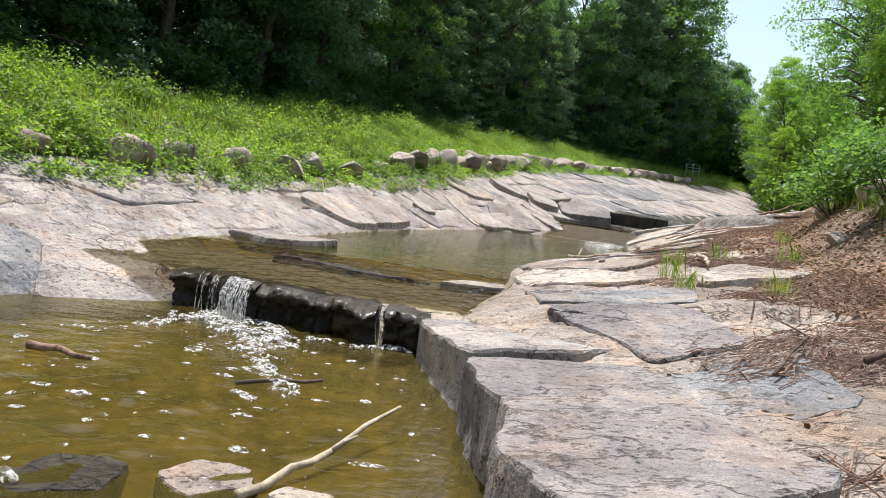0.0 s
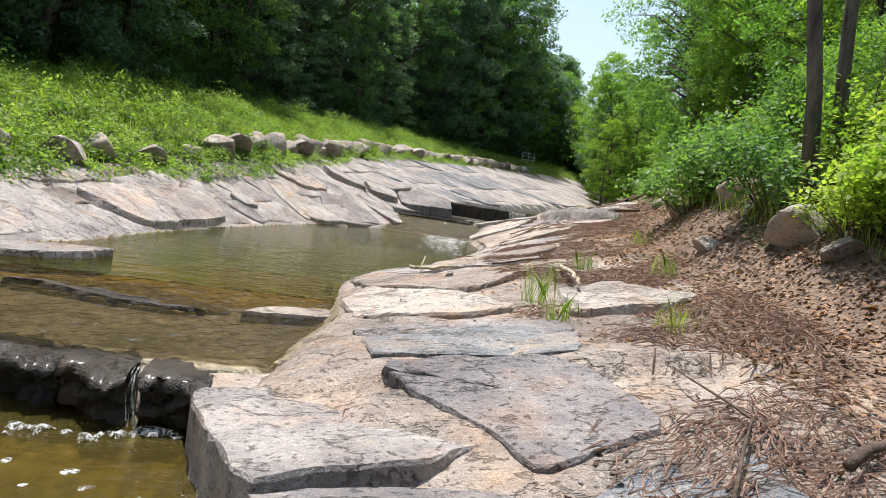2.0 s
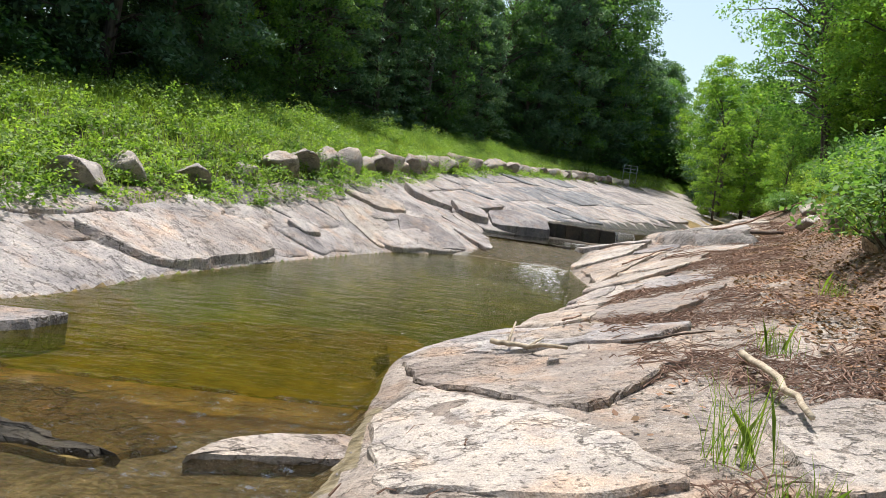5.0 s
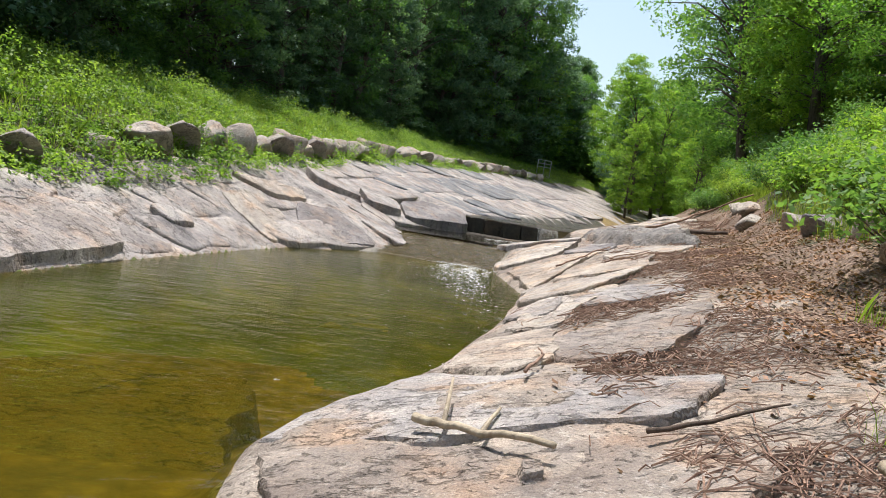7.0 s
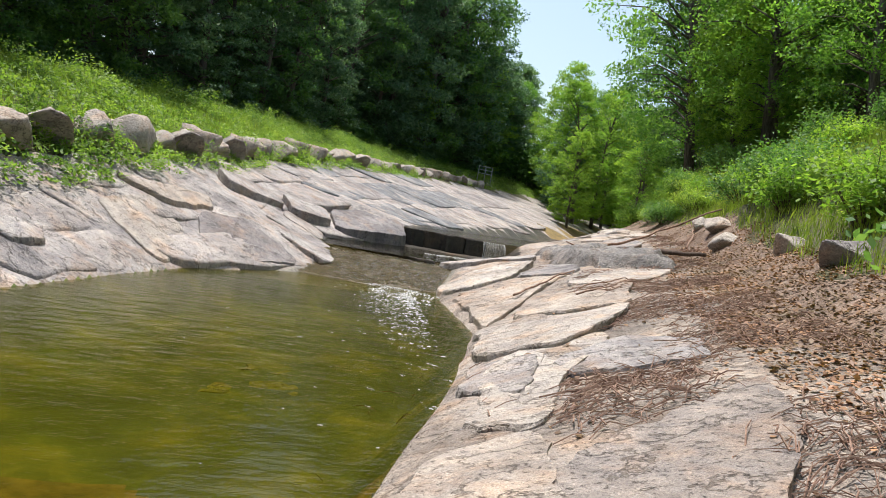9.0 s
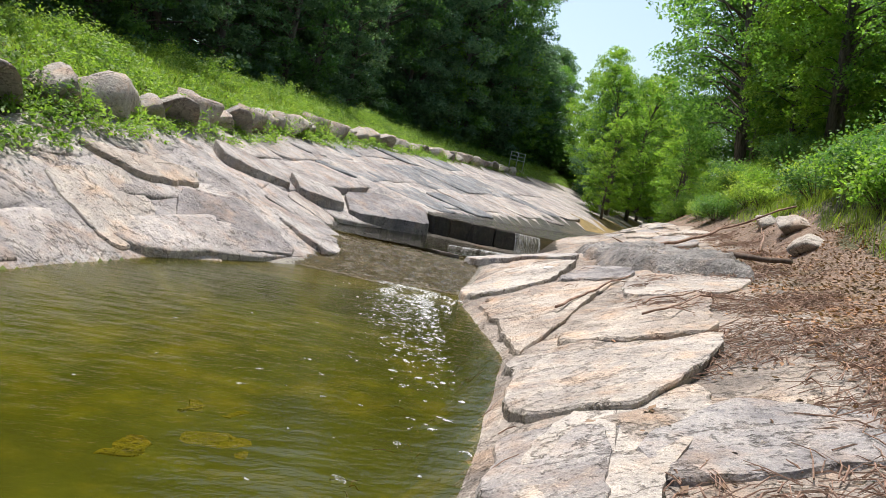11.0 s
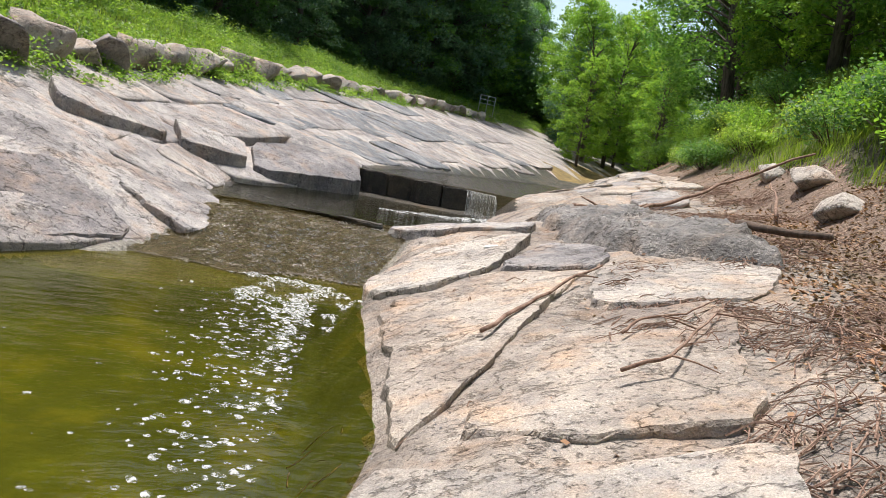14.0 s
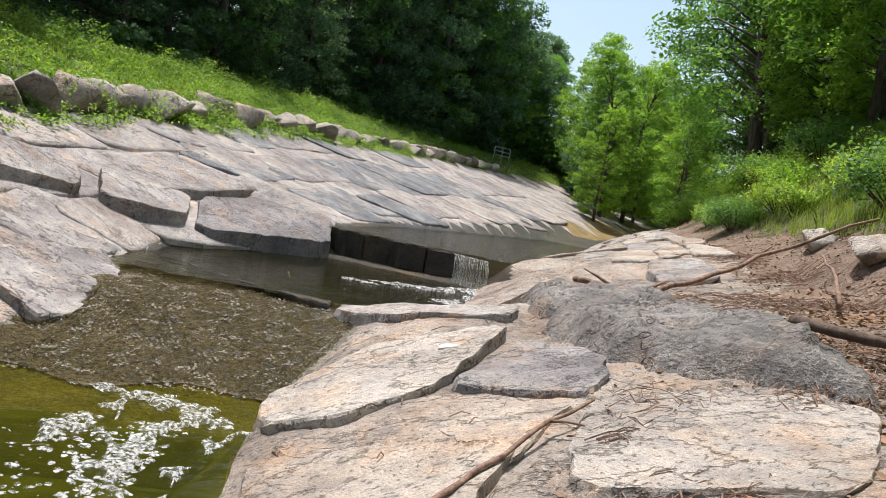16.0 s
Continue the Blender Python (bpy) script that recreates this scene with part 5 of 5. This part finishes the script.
# ---- foam and falling water ----
def foam(name, count, place, size, level, seed, label, stretch=(1.0, 1.0)):
    rng = np.random.default_rng(seed)
    verts, faces = [], []
    for k in range(count):
        x, y = place(rng)
        z = level if not callable(level) else level(x, y)
        r = size * rng.uniform(0.35, 1.6) ** 1.3
        a0, sides = rng.uniform(0, 6.28), 9
        ex = rng.uniform(0.8, 2.0)
        ring = []
        for i in range(sides):
            a = 2 * math.pi * i / sides
            q = r * rng.uniform(0.65, 1.2)
            px, py = q * ex * math.cos(a), q * math.sin(a)
            ring.append((x + stretch[0] * (px * math.cos(a0) - py * math.sin(a0)), y + stretch[1] * (px * math.sin(a0) + py * math.cos(a0)), z + 0.004))
        base = len(verts)
        verts += ring + [(x, y, z + 0.004 + 0.25 * min(r, 0.06))]
        faces += [(base + i, base + (i + 1) % sides, base + sides) for i in range(sides)]
    return tagged(mesh_object(name, verts, faces, FOAM, smooth=True), label, "foam", kind="stuff")


def foam_sheet(name, x0, x1, y0, y1, step, level, amount, size, seed, label, stretch=1.0):
    """Lacy foam lying on the water: holes and ragged edges where the amount is small."""
    xs, ys = np.arange(x0, x1, step), np.arange(y0, y1, step)
    X, Y = np.meshgrid(xs, ys)
    web = 1 - 2 * np.abs(patchy(X, Y / stretch, size, seed, 2) - 0.5)
    blob = patchy(X, Y / stretch, size * 1.9, seed + 5, 2)
    over = 0.65 * web + 0.35 * blob - (1 - 0.75 * amount(X, Y))
    Z = level + 0.004 + np.clip(over, 0, 0.12) * 0.25
    ok = over > 0
    q = np.arange(len(ys) - 1)[:, None] * len(xs) + np.arange(len(xs) - 1)[None, :]
    q = q[(ok[:-1, :-1].astype(int) + ok[1:, :-1] + ok[:-1, 1:] + ok[1:, 1:]) > 2]
    used, inverse = np.unique(np.stack([q, q + 1, q + len(xs) + 1, q + len(xs)], 1), return_inverse=True)
    ob = mesh_object(name, np.stack([X, Y, Z], -1).reshape(-1, 3)[used], inverse.reshape(-1, 4), FOAM, smooth=True)
    return tagged(ob, label, "foam", kind="stuff")


def near_path(X, Y, points, wide0, wide1, strong0, strong1):
    """How near a place lies to a run of points, fading along it."""
    best = np.zeros(X.shape)
    steps = len(points) - 1
    for k, ((ax, ay), (bx, by)) in enumerate(zip(points[:-1], points[1:])):
        u = np.clip(((X - ax) * (bx - ax) + (Y - ay) * (by - ay)) / ((bx - ax) ** 2 + (by - ay) ** 2), 0, 1)
        d = np.hypot(X - ax - u * (bx - ax), Y - ay - u * (by - ay))
        along_it = (k + u) / steps
        best = np.maximum(best, (strong0 + (strong1 - strong0) * along_it) * np.exp(-(d / (wide0 + (wide1 - wide0) * along_it)) ** 2))
    return best


def sill_foam(X, Y):
    a = near_path(X, Y, [(-1.75, 7.15), (-1.2, 6.2), (-0.75, 5.3), (-0.45, 4.8)], 0.42, 0.16, 0.66, 0.42)
    b = near_path(X, Y, [(-1.75, 7.1), (-2.2, 6.6), (-2.5, 5.9)], 0.4, 0.3, 0.6, 0.34)
    c = near_path(X, Y, [(0.15, 6.85), (-0.3, 6.55), (-0.75, 6.7)], 0.16, 0.14, 0.62, 0.5)
    d = near_path(X, Y, [(-1.3, 6.9), (-0.9, 6.5), (-0.9, 5.6)], 0.3, 0.2, 0.55, 0.36)
    return np.maximum(np.maximum(a, b), np.maximum(c, d)) * (Y < lip(X) - 0.02)


foam_sheet("foam_below_sill", -3.2, 0.45, 4.2, 7.6, 0.016, -0.33, sill_foam, 0.14, 51, "lacy white foam drifting away below the sill", 0.8)
foam_sheet("foam_below_sill", -1.9, -1.1, 2.5, 3.2, 0.015, -0.32, lambda X, Y: near_path(X, Y, [(-1.8, 2.9), (-1.3, 2.8)], 0.18, 0.1, 0.62, 0.5), 0.12, 52, "white water tumbling over a lower lip")
foam("foam_flecks", 60, lambda r: (r.normal(-1.0, 0.8), r.uniform(3.6, 6.2)), 0.034, -0.33, 58, "round foam rafts on brown water", (1.3, 0.8))
foam("foam_flecks", 130, lambda r: (r.uniform(-3.2, 0.7), r.uniform(3.0, 6.6)), 0.016, -0.33, 53, "scattered foam flecks on brown water")


def drift(rng):
    y = 25.0 - abs(rng.normal(0, 3.0))
    return 5.45 - 0.11 * (25 - y) - abs(rng.normal(0, 0.5)) - 0.03 * (25 - y), max(y, 15.5)


foam("foam_flecks", 850, drift, 0.019, 0.122, 54, "small foam flecks drifting over the green pool")
foam("foam_flecks", 60, lambda r: (r.uniform(1.0, 4.8), r.uniform(12.5, 23)), 0.011, 0.122, 55, "small foam flecks drifting over the green pool")


def rapid_foam(X, Y):
    a = near_path(X, Y, [(5.9, 25.1), (5.2, 25.5), (4.6, 25.75)], 0.26, 0.2, 0.66, 0.5)
    b = near_path(X, Y, [(5.5, 25.3), (5.15, 24.4), (5.05, 23.3), (4.8, 22.2)], 0.3, 0.16, 0.58, 0.38)
    c = near_path(X, Y, [(5.0, 25.5), (4.6, 24.7), (4.55, 24.0)], 0.2, 0.14, 0.56, 0.4)
    d = near_path(X, Y, [(5.85, 25.0), (5.5, 24.2), (5.45, 23.6)], 0.16, 0.1, 0.5, 0.36)
    return np.maximum(np.maximum(a, b), np.maximum(c, d))


foam_sheet("foam_rapid", 3.9, 6.3, 21.5, 26.2, 0.015, 0.124, rapid_foam, 0.17, 56, "lacy white water where the rapid enters the pool", 1.5)
foam_sheet("foam_rapid", 5.6, 10.6, 30.0, 33.6, 0.03, 0.60, lambda X, Y: np.maximum(near_path(X, Y, [(10.1, 33.1), (9.0, 32.3), (7.4, 31.6)], 0.3, 0.45, 0.68, 0.42), near_path(X, Y, [(9.9, 32.8), (9.3, 31.4), (8.6, 30.6)], 0.3, 0.3, 0.66, 0.45)), 0.24, 57, "foam streaming away from the small waterfall", 0.7)


def falling(name, a, b, top, bottom, out, seed, label, strands=26):
    """Strands of white water from a lip."""
    rng = np.random.default_rng(seed)
    pieces = []
    for k in range(strands):
        u = rng.uniform() if strands < 20 else (k + rng.uniform()) / strands
        x, y = a[0] + (b[0] - a[0]) * u, a[1] + (b[1] - a[1]) * u
        r = rng.uniform(0.0015, 0.0055)
        o = out * rng.uniform(0.6, 1.3)
        drop = top - bottom
        pieces.append(tube([(x, y + 0.1, top + 0.02), (x, y - 0.1 * o, top), (x + rng.normal(0, 0.02), y - 0.7 * o, top - 0.35 * drop), (x + rng.normal(0, 0.03), y - o, bottom - 0.02)], [r, r, r * 1.2, r * 1.8], 5))
    v, f = join(pieces)
    return tagged(mesh_object(name, v, f, FOAM, smooth=True), label, "waterfall", kind="structure")


falling("waterfall", (-1.85, float(lip(-1.85))), (-1.55, float(lip(-1.55))), 0.05, -0.33, 0.26, 61, "short white fall over the black sill", 60)
falling("waterfall", (-2.4, float(lip(-2.4))), (-1.95, float(lip(-1.95))), 0.04, -0.33, 0.1, 62, "thin trickle over the black sill", 9)
falling("waterfall", (-0.13, 6.93), (-0.06, 6.9), 0.03, -0.33, 0.05, 63, "narrow trickle between sill stones", 6)
falling("waterfall", (9.5, 33.95), (10.1, 33.4), 1.18, 0.60, 0.2, 64, "small white waterfall over the upper ledge", 70)


# ---- far guard rail ----
def guard_rail(x, y, turn):
    z = h1(x, y)
    root = thing("guard_rail", x, y, z, "grey steel guard rail standing in tall grass", "guard rail", rz=turn)
    for px in (0.0, 0.75, 1.5):
        v, f = tube([(px, 0, -0.2), (px, 0, 1.55)], [0.035, 0.035], 8)
        mesh_object("post", v, f, STEEL, root, smooth=True)
    for pz in (0.85, 1.2, 1.55):
        v, f = tube([(0, 0, pz), (1.5, 0, pz)], [0.03, 0.03], 8)
        mesh_object("rail", v, f, STEEL, root, smooth=True)


guard_rail(22.3, 80.5, 10)


# ---- tufts growing from cracks ----
def tuft(x, y, tall, count, label):
    rng = np.random.default_rng(int(abs(x) * 10 + y))
    p = np.c_[rng.normal(0, 0.09, count), rng.normal(0, 0.09, count), np.zeros(count)]
    v, f = blades(p, tall, 0.0028, rng)
    ob = mesh_object("grass_tuft", v, f, GRASS)
    ob.location = (x, y, h1(x, y))
    tagged(ob, label, "grass tuft", "tufts in the rock cracks")


for x, y, tall in ((3.15, 8.45, 0.42), (4.0, 7.3, 0.3), (3.2, 7.9, 0.25), (4.4, 10.6, 0.25), (6.4, 13.3, 0.25), (-3.0, 17.6, 0.3), (5.2, 9.9, 0.3)):
    tuft(x, y, tall, 60, "thin green grass tuft in a crack")
